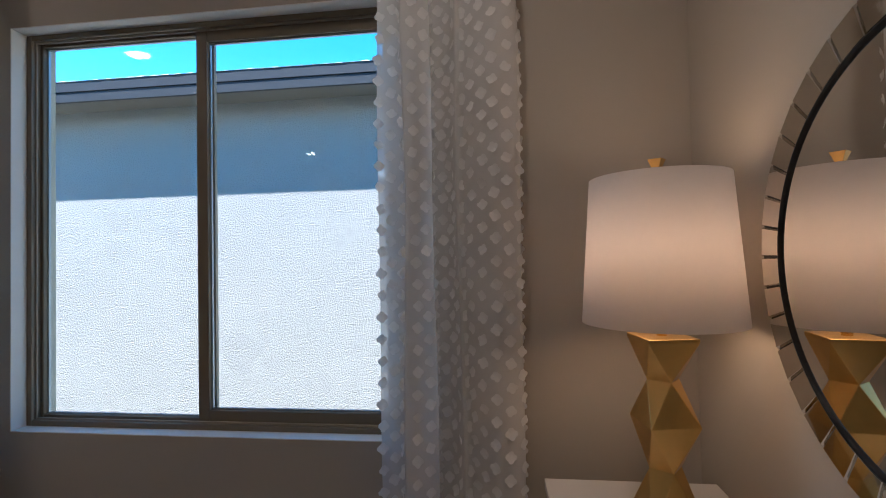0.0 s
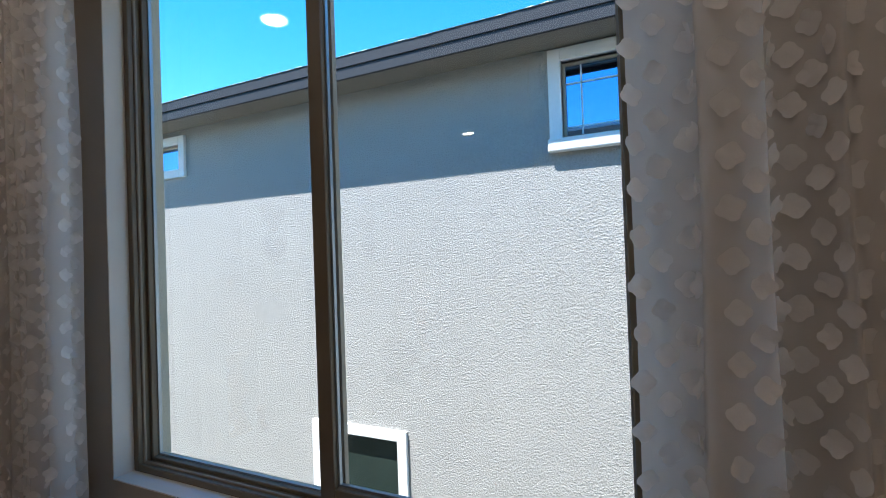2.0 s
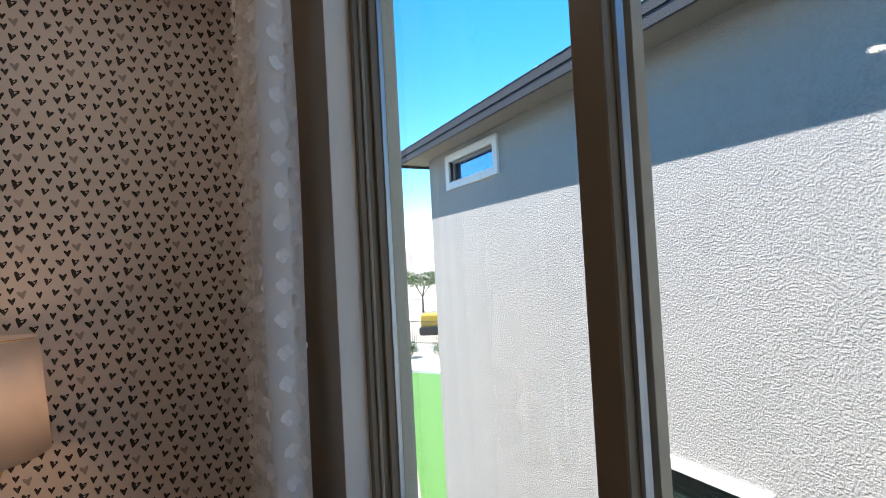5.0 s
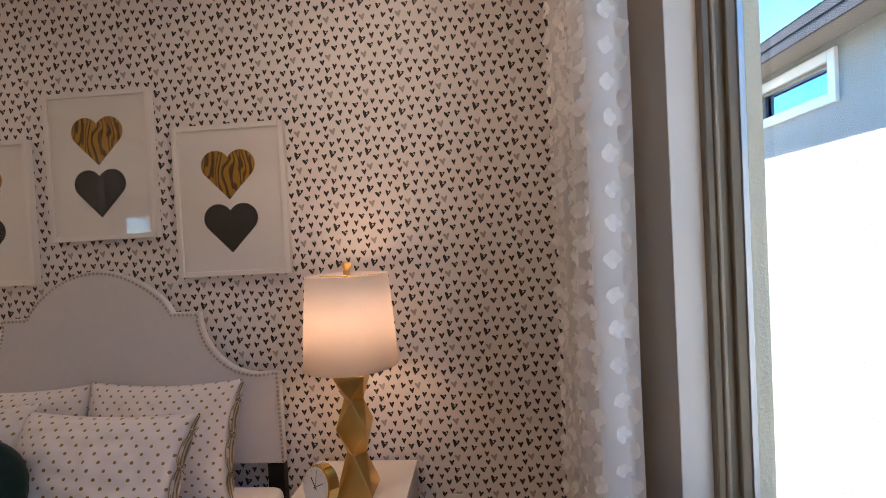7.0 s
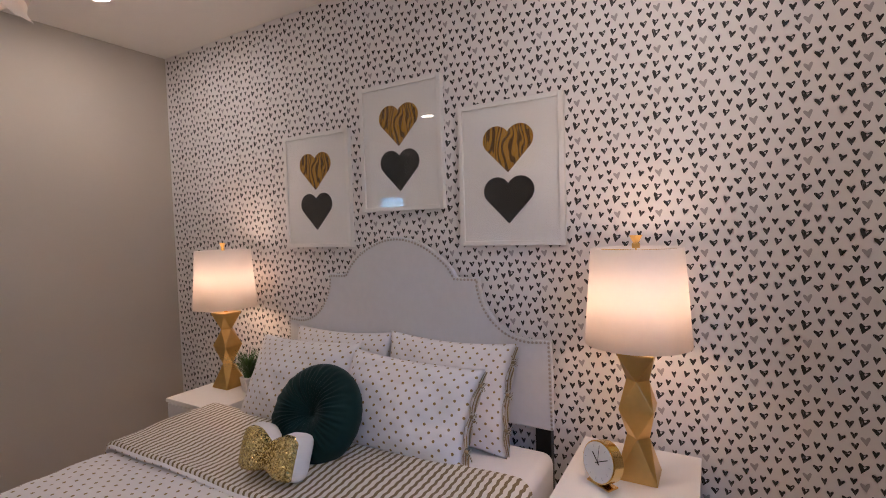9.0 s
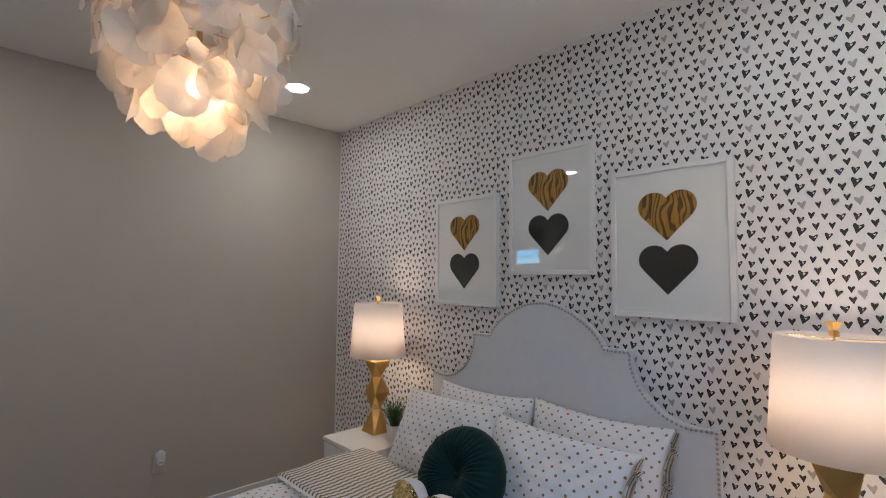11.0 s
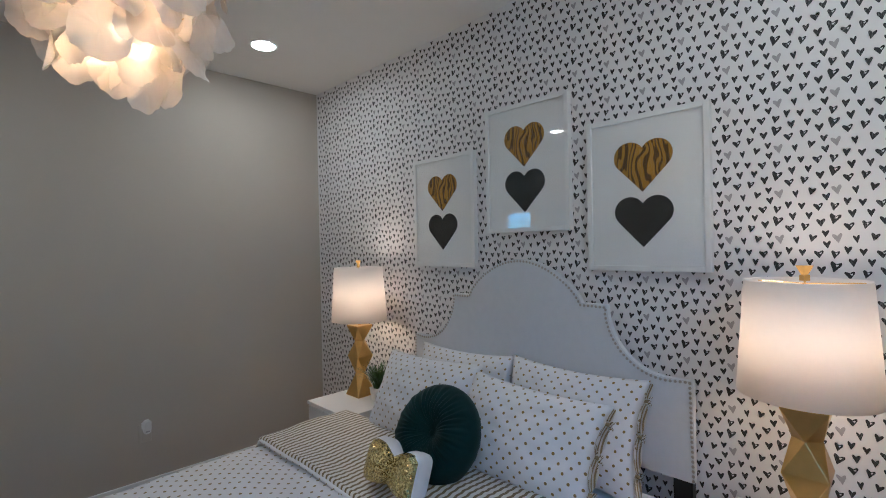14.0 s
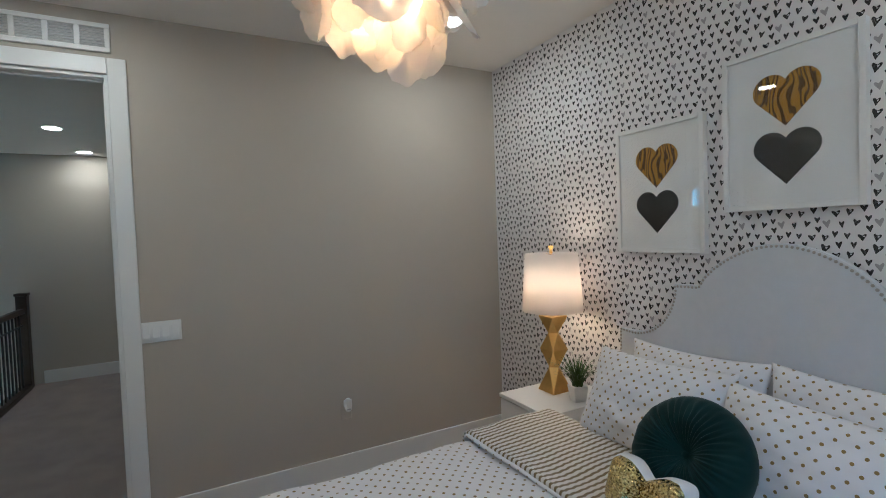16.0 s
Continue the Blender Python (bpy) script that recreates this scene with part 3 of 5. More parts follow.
def drape(knots):
    """Smooth course through a few knots (Catmull-Rom), as a list of (x, y)."""
    p = [Vector(knots[0])] + [Vector(k) for k in knots] + [Vector(knots[-1])]
    out = []
    for i in range(1, len(p) - 2):
        for q in range(20):
            t = q / 20
            v = 0.5 * (2 * p[i] + (p[i + 1] - p[i - 1]) * t + (2 * p[i - 1] - 5 * p[i] + 4 * p[i + 1] - p[i + 2]) * t * t + (3 * p[i] - p[i - 1] - 3 * p[i + 1] + p[i + 2]) * t ** 3)
            out.append((v.x, v.y))
    return out + [tuple(knots[-1])]


def curtain(course, seed, label, group, curl):
    rng = random.Random(seed)
    th = thing("curtain", pose(0, 0, 0), label, "curtain", group)
    cum = [0.0]
    for a, b in zip(course, course[1:]):
        cum.append(cum[-1] + math.hypot(b[0] - a[0], b[1] - a[1]))
    total = cum[-1]
    xs, ys = [c[0] for c in course], [c[1] for c in course]

    def plan(d, z):
        d = min(max(d, 0.0), total)
        x, y = float(np.interp(d, cum, xs)), float(np.interp(d, cum, ys))
        s = d / total
        x += 0.005 * math.sin(z * 2.1 + s * 9 + seed) + 0.003 * math.sin(z * 5.3 + s * 23)
        y += 0.006 * math.sin(z * 1.7 + s * 15 + seed) + 0.003 * math.sin(z * 4.1 + s * 31)
        return Vector((x, min(y, -0.018), z))
    zs = [0.012 + (H - 0.016) * j / 40 for j in range(41)]
    n = int(total / 0.007)
    bm = bmesh.new()
    grid = [[bm.verts.new(plan(total * i / n, z)) for i in range(n + 1)] for z in zs]
    for j in range(len(zs) - 1):
        for i in range(n):
            bm.faces.new((grid[j][i], grid[j][i + 1], grid[j + 1][i + 1], grid[j + 1][i]))
    part("voile", bm, VOILE, th, smooth=True)
    # four-petal appliques, staggered along the cloth, with lifted petal tips
    verts, faces = [], []
    col, drow, dcol, d = 0, 0.066, 0.036, 0.004
    while d < total - 0.002:
        z = 0.03 + (0.5 * drow if col % 2 else 0)
        while z < H - 0.03:
            dd = d + rng.uniform(-0.002, 0.002)
            p = plan(dd, z)
            along = (plan(dd + 0.004, z) - plan(dd - 0.004, z)).normalized()
            nrm = Vector((along.y, -along.x, 0))
            nrm = (nrm + Vector((rng.uniform(-0.2, 0.2), rng.uniform(-0.2, 0.2), rng.uniform(-0.25, 0.25)))).normalized()
            rt = Vector((0, 0, 1)).cross(nrm).normalized()
            up = nrm.cross(rt)
            turn = rng.uniform(-0.3, 0.3)
            base = len(verts)
            o = p + nrm * 0.003
            verts.append(tuple(o))
            m = 20
            tips = [rng.uniform(0.15, 1.0) * curl for _ in range(4)]
            size = rng.uniform(0.0162, 0.0182)
            for q in range(m):
                ang = 2 * math.pi * q / m
                lobe = abs(math.cos(2 * ang))
                r = size * (0.60 + 0.42 * lobe ** 0.55) * rng.uniform(0.97, 1.03)
                lift = 0.0015 + tips[int(((ang + math.pi / 4) % (2 * math.pi)) / (math.pi / 2))] * lobe
                verts.append(tuple(o + rt * (r * math.cos(ang + turn)) + up * (r * math.sin(ang + turn)) + nrm * lift))
            for q in range(m):
                faces.append((base, base + 1 + q, base + 1 + (q + 1) % m))
            z += drow
        col += 1
        d += dcol
    me = bpy.data.meshes.new("applique_flowers")
    me.from_pydata(verts, [], faces)
    me.materials.append(PETAL)
    me.polygons.foreach_set("use_smooth", [True] * len(me.polygons))
    fl = new("applique_flowers", me)
    fl.parent = th
    tagged(fl, "small white four-petal fabric flowers", kind="stuff")
    return th


curtain(pleats(0.66, 1.078, 7, 3), 3, "white sheer curtain covered in fabric flowers", "window curtains", 0.009)
curtain(drape([(2.444, -0.082), (2.485, -0.062), (2.535, -0.068), (2.536, -0.092), (2.518, -0.110), (2.555, -0.102), (2.596, -0.076), (2.604, -0.060),
               (2.590, -0.040), (2.640, -0.036), (2.674, -0.066), (2.688, -0.092), (2.704, -0.070), (2.745, -0.100), (2.800, -0.124), (2.850, -0.112), (2.868, -0.085), (2.845, -0.055)]),
        8, "white sheer curtain with four-petal flower appliques", "window curtains", 0.0045)


# ---- lamps ----
def table_lamp(m, label, group):
    th = thing("table_lamp", m, label, "lamp", group)
    bm = bmesh.new()
    levels = [(0.0, 0.069, 0), (0.142, 0.027, 1), (0.248, 0.057, 0), (0.345, 0.027, 1), (0.437, 0.058, 0), (0.445, 0.058, 0)]
    rings = []
    for z, hw, turned in levels:
        r = hw * math.sqrt(2)
        rings.append([bm.verts.new((r * math.cos(math.pi / 4 * (2 * k + 1 + turned)), r * math.sin(math.pi / 4 * (2 * k + 1 + turned)), z)) for k in range(4)])
    bm.faces.new(list(reversed(rings[0])))
    bm.faces.new(rings[-1])
    for a, b, (_, _, ta), (_, _, tb) in zip(rings, rings[1:], levels, levels[1:]):
        for k in range(4):
            if ta == tb:
                bm.faces.new((a[k], a[(k + 1) % 4], b[(k + 1) % 4], b[k]))
            elif tb:
                bm.faces.new((a[k], a[(k + 1) % 4], b[k]))
                bm.faces.new((b[k], a[(k + 1) % 4], b[(k + 1) % 4]))
            else:
                bm.faces.new((a[k], b[(k + 1) % 4], b[k]))
                bm.faces.new((a[k], a[(k + 1) % 4], b[(k + 1) % 4]))
    bmesh.ops.recalc_face_normals(bm, faces=bm.faces)
    bmesh.ops.bevel(bm, geom=list(bm.edges), offset=0.0012, segments=1, affect="EDGES")
    part("base", bm, GOLD, th)
    part("stem", cyl(0.011, 0.445, 0.57, 20), BRASS, th)
    part("harp_rod", cyl(0.003, 0.60, 0.811, 12), BRASS, th)
    sh = cyl(0.177, 0.475, 0.812, 72, 0.153, caps=False)
    bmesh.ops.solidify(sh, geom=list(sh.faces), thickness=0.0016)
    shade = part("shade", sh, SHADE, th, smooth=True)
    sp = bmesh.new()
    for k in range(3):
        rot = Matrix.Rotation(2 * math.pi * k / 3, 4, "Z")
        bm_cyl(sp, 0.0018, 0.0, 0.151, 8, m=Matrix.Translation((0, 0, 0.803)) @ rot @ Matrix.Rotation(radians(90), 4, "Y"))
    part("spider", sp, BRASS, shade, "thin brass shade spider")
    fin = cyl(0.013, 0.811, 0.828, 4)
    bm_cyl(fin, 0.008, 0.828, 0.856, 4, 0.022)
    part("finial", fin, GOLD, th)
    bl = bm_sphere(bmesh.new(), 0.028, Matrix.Translation((0, 0, 0.56)) @ Matrix.Diagonal((1, 1, 1.2, 1)))
    part("bulb", bl, BULB, th, "glowing warm bulb", smooth=True)
    return th


LAMPS = (((0.255, -3.15, 0.642, 0), "faceted gold table lamp, lit, beside the potted grass", "bedside lamps"),
         ((0.257, -0.864, 0.642, 0), "faceted gold table lamp, lit, beside the clock", "bedside lamps"),
         ((3.176, -0.345, 0.957, 8), "faceted gold table lamp, lit, in front of the round mirror", "dresser lamp"))
for (x, y, z, a), label, group in LAMPS:
    table_lamp(pose(x, y, z, 0, 0, a), label, group)
    lamp("table_lamp_light", "POINT", pose(x, y, z + 0.665), E_TABLE * (1.15 if group == "dresser lamp" else 1.0), WARM, 0.115)


def downlight(x, y, z, where, energy):
    th = thing("downlight", pose(x, y, z), "round white recessed ceiling downlight, lit, " + where, "ceiling light", "recessed downlights")
    rim = cyl(0.082, -0.006, 0.0, 48)
    part("rim", rim, PLASTIC, th)
    part("lens", cyl(0.066, -0.0085, -0.0062, 48), LED, th, "glowing frosted lens")
    lamp("downlight_glow", "AREA", pose(x, y, z - 0.011), energy, DOWN, 0.12)


for x, y in DOWNLIGHTS:
    downlight(x, y, H, "in the bedroom ceiling", E_DOWN)
for x, y in ((3.19, -6.5), (3.165, -7.8)):
    downlight(x, y, HALL_Z, "in the hall ceiling", E_HALL)


def chandelier():
    cx, cy = 1.74, -1.905
    th = thing("chandelier", pose(cx, cy, H), "capiz shell chandelier with warm glowing bulb", "chandelier")
    part("canopy", cyl(0.065, -0.025, 0.0, 32), BRASS, th, "brass ceiling canopy")
    part("stem", cyl(0.008, -0.70, -0.025, 12), BRASS, th)
    rng = random.Random(5)
    meshes = []
    for v in range(8):
        bm = bmesh.new()
        m = 40
        long_ = rng.uniform(0.98, 1.22)
        cup = rng.uniform(0.004, 0.010)
        c = bm.verts.new((0, cup, 0))
        loops = []
        for f in (0.4, 0.75, 1.0):
            row = []
            for q in range(m):
                ang = 2 * math.pi * q / m
                rag = rng.uniform(-0.06, 0.03) if f == 1.0 else rng.uniform(-0.02, 0.02)
                r = 0.059 * f * (1 + 0.045 * math.sin(2 * ang + v) + 0.04 * math.sin(3 * ang + 2.1 * v) + 0.02 * math.sin(7 * ang + v) + rag)
                bend = rng.uniform(-0.0016, 0.0016) + 0.0055 * f * f * math.sin(3 * ang + v) + 0.0025 * f * math.sin(5 * ang + 1.7 * v)
                row.append(bm.verts.new((r * math.cos(ang), cup * (1 - f * f) + bend, r * long_ * math.sin(ang))))
            loops.append(row)
        for q in range(m):
            bm.faces.new((c, loops[0][q], loops[0][(q + 1) % m]))
            for a_, b_ in zip(loops, loops[1:]):
                bm.faces.new((a_[q], b_[q], b_[(q + 1) % m], a_[(q + 1) % m]))
        meshes.append(finish("shell", bm, SHELL, True))
    tiers = ((-0.40, 0.200, 20), (-0.47, 0.215, 22), (-0.54, 0.215, 23), (-0.605, 0.205, 22), (-0.665, 0.185, 20), (-0.72, 0.158, 17), (-0.77, 0.122, 13), (-0.805, 0.082, 8), (-0.832, 0.038, 4))
    for t, (z, r, n) in enumerate(tiers):
        bm = bmesh.new()
        for k in range(40):
            a = 2 * math.pi * k / 40
            b = 2 * math.pi * (k + 1) / 40
            p, q = Vector((math.cos(a), math.sin(a), 0)) * (r - 0.02), Vector((math.cos(b), math.sin(b), 0)) * (r - 0.02)
            bm_cyl(bm, 0.0016, 0, (q - p).length, 6, m=Matrix.Translation(p + Vector((0, 0, z + 0.055))) @ (q - p).to_track_quat("Z", "Y").to_matrix().to_4x4())
        hoop = part("hoop", bm, BRASS, th, "thin brass wire hoop")
        if t < 5:
            for k in range(0, n, 3):
                a = 2 * math.pi * (k + 0.3) / n
                part("wire", cyl(0.0018, r - 0.02, r + 0.038, 6, m=Matrix.Translation((0, 0, z + 0.055)) @ Matrix.Rotation(a, 4, "Z") @ Matrix.Rotation(radians(90), 4, "Y")), BRASS, hoop)
        for k in range(n):
            a = 2 * math.pi * (k + 0.5 * (t % 2) + rng.uniform(-0.4, 0.4)) / n
            rr = r + rng.uniform(-0.035, 0.03)
            s = new("shell", meshes[(k * 3 + t) % 8])
            s.parent = th
            yaw = rng.gauss(0, 0.42) if rng.random() > 0.10 else rng.choice((-1.3, 1.3))
            s.matrix_local = (Matrix.Translation((rr * math.cos(a), rr * math.sin(a), z + rng.uniform(-0.03, 0.03)))
                              @ Matrix.Rotation(a - math.pi / 2 + yaw, 4, "Z") @ Matrix.Rotation(rng.gauss(0.16, 0.20), 4, "X")
                              @ Matrix.Rotation(rng.uniform(-0.5, 0.5), 4, "Y") @ Matrix.Scale(rng.uniform(0.70, 1.04), 4))
    part("bulb", bm_sphere(bmesh.new(), 0.020, Matrix.Translation((0.0, 0.0, -0.745)) @ Matrix.Diagonal((1, 1, 1.5, 1))), HOT_BULB, th, "glowing warm bulb", smooth=True)
    part("socket", cyl(0.013, -0.715, -0.66, 16), BRASS, th)
    lamp("chandelier_light", "POINT", pose(cx, cy, H - 0.79), E_CHAND, (1.0, 0.57, 0.29), 0.03)


chandelier()


# ---- pictures over the bed ----
def heart_outline(w, h, n=26):
    """A heart w wide and h high, centred on its box, as (u, v) points."""
    r, tip = 0.27, -0.64
    c = 0.5 - r
    first = math.atan2(math.sqrt(r * r - c * c), -c)
    last = math.atan2(tip, -c) + math.acos(r / math.hypot(c, tip))
    half = [(c + r * math.cos(first + (last - first) * k / n), r * math.sin(first + (last - first) * k / n)) for k in range(n + 1)]
    half[0] = (0.0, half[0][1])
    pts = half + [(0.0, tip)] + [(-u, v) for u, v in reversed(half[1:])]
    us, vs = [p[0] for p in pts], [p[1] for p in pts]
    cu, cv = (max(us) + min(us)) / 2, (max(vs) + min(vs)) / 2
    su, sv = w / (max(us) - min(us)), h / (max(vs) - min(vs))
    return [((u - cu) * su, (v - cv) * sv) for u, v in pts]


def flat_shape(outline, x):
    bm = bmesh.new()
    bm.faces.new([bm.verts.new((x, u, v)) for u, v in outline])
    bmesh.ops.triangulate(bm, faces=bm.faces)
    bmesh.ops.recalc_face_normals(bm, faces=bm.faces)
    for f in bm.faces:
        if f.normal.x < 0:
            f.normal_flip()
    return bm


def heart_picture(y, z):
    th = thing("framed_picture", pose(0, y, z), "white framed print of a gold heart above a black heart", "picture", "hearts prints over the bed")
    w, h, r = 0.50, 0.652, 0.022
    for a in ((-w / 2, -w / 2 + r, 0, h), (w / 2 - r, w / 2, 0, h)):
        part("frame_side", box(0.001, 0.034, a[0], a[1], a[2], a[3], 0.002), WHITE_LACQUER, th)
    for a in ((0, r), (h - r, h)):
        part("frame_rail", box(0.001, 0.034, -w / 2 + r, w / 2 - r, a[0], a[1], 0.002), WHITE_LACQUER, th)
    part("mat_board", box(0.006, 0.024, -w / 2 + r, w / 2 - r, r, h - r), PAPER_BOARD, th, "plain white mat board")
    for zz, material, label in ((h - 0.217, ZEBRA, "gold wood-grain foil heart"), (h - 0.447, BLACK_PRINT, "solid black heart")):
        o = [(u - 0.005, v + zz) for u, v in heart_outline(0.242, 0.212)]
        part("heart", flat_shape(o, 0.0252), material, th, label)
    g = part("glass", box(0.0275, 0.029, -w / 2 + r, w / 2 - r, r, h - r), PICTURE_GLASS, th)
    g.visible_shadow = False
    return th


PAPER_BOARD = mat("white_mat_board", (0.80, 0.785, 0.77), 0.8, var=0.02, bump=0.05, bscale=300)
for y, z in ((-2.602, 1.456), (-2.012, 1.640), (-1.422, 1.456)):
    heart_picture(y, z)


# ---- bed ----
def headboard_outline():
    c = -2.02
    half = []
    half += [(0.79, 0.66), (0.79, 1.045), (0.70, 1.045)]
    for k in range(1, 13):
        t = k / 12
        half.append((0.70 - 0.245 * math.sin(t * math.pi / 2), 1.045 + 0.265 * (1 - math.cos(t * math.pi / 2))))
    half += [(0.335, 1.312)]
    for k in range(1, 21):
        n = 1 - k / 20
        half.append((0.333 * n, 1.318 + 0.187 * (0.5 + 0.5 * math.cos(math.pi * n)) ** 0.36))
    return c, half


def bed():
    th = thing("bed", pose(0, 0, 0), "upholstered bed with arched pale grey nailhead headboard", "bed")
    c, half = headboard_outline()
    outline = [(c + u, v) for u, v in half] + [(c - u, v) for u, v in reversed(half[:-1])]
    bm = solid(outline, 0.052, 0.085, "x")
    face = [e for e in bm.edges if e.verts[0].co.x > 0.08 and e.verts[1].co.x > 0.08]
    bmesh.ops.bevel(bm, geom=face, offset=0.004, segments=3, affect="EDGES", clamp_overlap=True)
    hb = sharp(part("headboard", bm, LINEN, th), 40)
    # nail heads follow the edge, set in a little
    line = [Vector((u, v)) for u, v in outline]
    inset = []
    for i, p in enumerate(line):
        a, b = line[i - 1], line[(i + 1) % len(line)]
        t = (b - a).normalized() if (b - a).length else Vector((1, 0))
        inset.append(p + Vector((-t.y, t.x)) * 0.010)
    nail = finish("nail_head", bm_sphere(bmesh.new(), 0.0062, Matrix.Diagonal((0.6, 1, 1, 1)), 10, 6), NICKEL, True)
    left = 0.0
    for a, b in zip(inset, inset[1:]):
        seg = (b - a).length
        while left < seg:
            p = a + (b - a) * (left / seg)
            s = new("nail_head", nail)
            s.parent = hb
            s.matrix_local = Matrix.Translation((0.0855, p.x, p.y))
            left += 0.0185
        left -= seg
    for y in (-2.76, -1.28):
        part("headboard_leg", box(0.015, 0.06, y - 0.035, y + 0.035, 0, 0.665, 0.004), BLACK_METAL, th, "black headboard leg")
    part("side_rail", box(0.09, 2.10, -2.80, -2.77, 0.16, 0.32, 0.005), LINEN, th)
    part("side_rail", box(0.09, 2.10, -1.27, -1.24, 0.16, 0.32, 0.005), LINEN, th)
    part("foot_rail", box(2.10, 2.13, -2.80, -1.24, 0.16, 0.32, 0.005), LINEN, th)
    for x in (0.2, 2.08):
        for y in (-2.74, -1.30):
            part("leg", box(x - 0.03, x + 0.03, y - 0.03, y + 0.03, 0, 0.16, 0.004), DARK_WOOD, th)
    return th


bed()
_bm = box(0.10, 2.09, -2.81, -1.215, 0.321, 0.585, 0.045, 4)
single("mattress", _bm, SHEET, "mattress with a smooth white fitted sheet", "mattress", smooth=True)


def cloth_grid(nu, nv, fn, uvfn, thickness=0.0):
    bm = bmesh.new()
    uvl = bm.loops.layers.uv.new("UVMap")
    g = [[bm.verts.new(fn(i / nu, j / nv)) for i in range(nu + 1)] for j in range(nv + 1)]
    idx = {}
    for j in range(nv + 1):
        for i in range(nu + 1):
            idx[g[j][i]] = uvfn(i / nu, j / nv)
    for j in range(nv):
        for i in range(nu):
            f = bm.faces.new((g[j][i], g[j][i + 1], g[j + 1][i + 1], g[j + 1][i]))
            for lp in f.loops:
                lp[uvl].uv = idx[lp.vert]
    if thickness:
        bmesh.ops.solidify(bm, geom=list(bm.faces), thickness=thickness)
    return bm


def wrinkle(x, y, a=1.0):
    p = Vector((x * 3.2, y * 2.1, 0.3))
    q = Vector((x * 9 + 0.8 * y, y * 6, 1.7))
    return a * (0.012 * noise.noise(p) + 0.006 * noise.noise(q))


def over_bed(s, y_far, y_near, top, drop, r=0.055):
    """Cross section of a cover: s from 0 to 1, hanging at the far side, over the top, hanging at the near side; y, z and path length."""
    flat = (y_near - y_far)
    arc = math.pi / 2 * r
    total = 2 * drop + 2 * arc + flat - 2 * r
    d = s * total
    if d < drop:
        return y_far, top - r - drop + d, d
    d2 = d - drop
    if d2 < arc:
        a = d2 / r
        return y_far + r * (1 - math.cos(a)), top - r + r * math.sin(a), d
    d2 -= arc
    if d2 < flat - 2 * r:
        return y_far + r + d2, top, d
    d2 -= flat - 2 * r
    if d2 < arc:
        a = d2 / r
        return y_near - r + r * math.sin(a), top - r + r * math.cos(a), d
    d2 -= arc
    return y_near, top - r - d2, d


def duvet():
    th = thing("duvet", pose(0, 0, 0), "white duvet with gold dots, folded back to zigzag lining", "duvet")
    far, near = -2.885, -1.165

    def body(u, v):
        x = 0.70 + 1.47 * u
        y, z, d = over_bed(v, far, near, 0.655, 0.30)
        k = 1.0 if 0.2 < v < 0.8 else 0.6
        z += wrinkle(x, y + z, 1.6 * k) + 0.010 * math.sin((y + 2.05) * 2.2)
        end = max(0.0, u - 0.95) / 0.05
        z -= 0.06 * end * end
        y += wrinkle(x * 1.6, z, 1.2) if k < 1 else 0
        return x, y, z
    part("cover", cloth_grid(90, 130, body, lambda u, v: (0.70 + 1.47 * u, v * 2.48)), DUVET, th, smooth=True)

    def fold(u, v):
        # u runs from the pillows to the rolled edge and tucks back under
        y, z, d = over_bed(v, far - 0.012, near + 0.012, 0.688, 0.27)
        if u < 0.86:
            x = 0.56 + 0.45 * (u / 0.86)
            dz = 0.004 * math.sin(u * 6)
        else:
            a = (u - 0.86) / 0.14 * math.pi
            x = 1.01 + 0.02 * math.sin(a)
            dz = -0.018 * (1 - math.cos(a))
        out = 1 if 0.14 < v < 0.86 else 0.0
        z += (dz + wrinkle(x, y, 1.3) * 0.9) * (1 if out else 0.6)
        x += 0.012 * noise.noise(Vector((y * 2.0, 0.2, 4.0))) * min(1, u * 1.2)
        if not out:
            y += (-dz * 0.6) * (1 if v > 0.5 else -1)
        return x, y, z
    part("folded_band", cloth_grid(56, 130, fold, lambda u, v: (0.56 + 0.5 * u, v * 2.45)), ZIGZAG, th, "cream lining with gold zigzag stripes", smooth=True)

    def edge(u, v):
        y, z, d = over_bed(v, far - 0.016, near + 0.016, 0.672, 0.27)
        a = u * math.pi
        x = 1.004 + 0.034 * math.sin(a) + 0.012 * noise.noise(Vector((y * 2.0, 0.2, 4.0)))
        return x, y, z + 0.006 - 0.030 * (1 - math.cos(a)) / 2 + wrinkle(1.0, y, 1.2) * 0.9
    part("border", cloth_grid(12, 130, edge, lambda u, v: (0.05 * u, v * 2.45)), DUVET, th, "dotted border along the fold", smooth=True)
    return th


duvet()


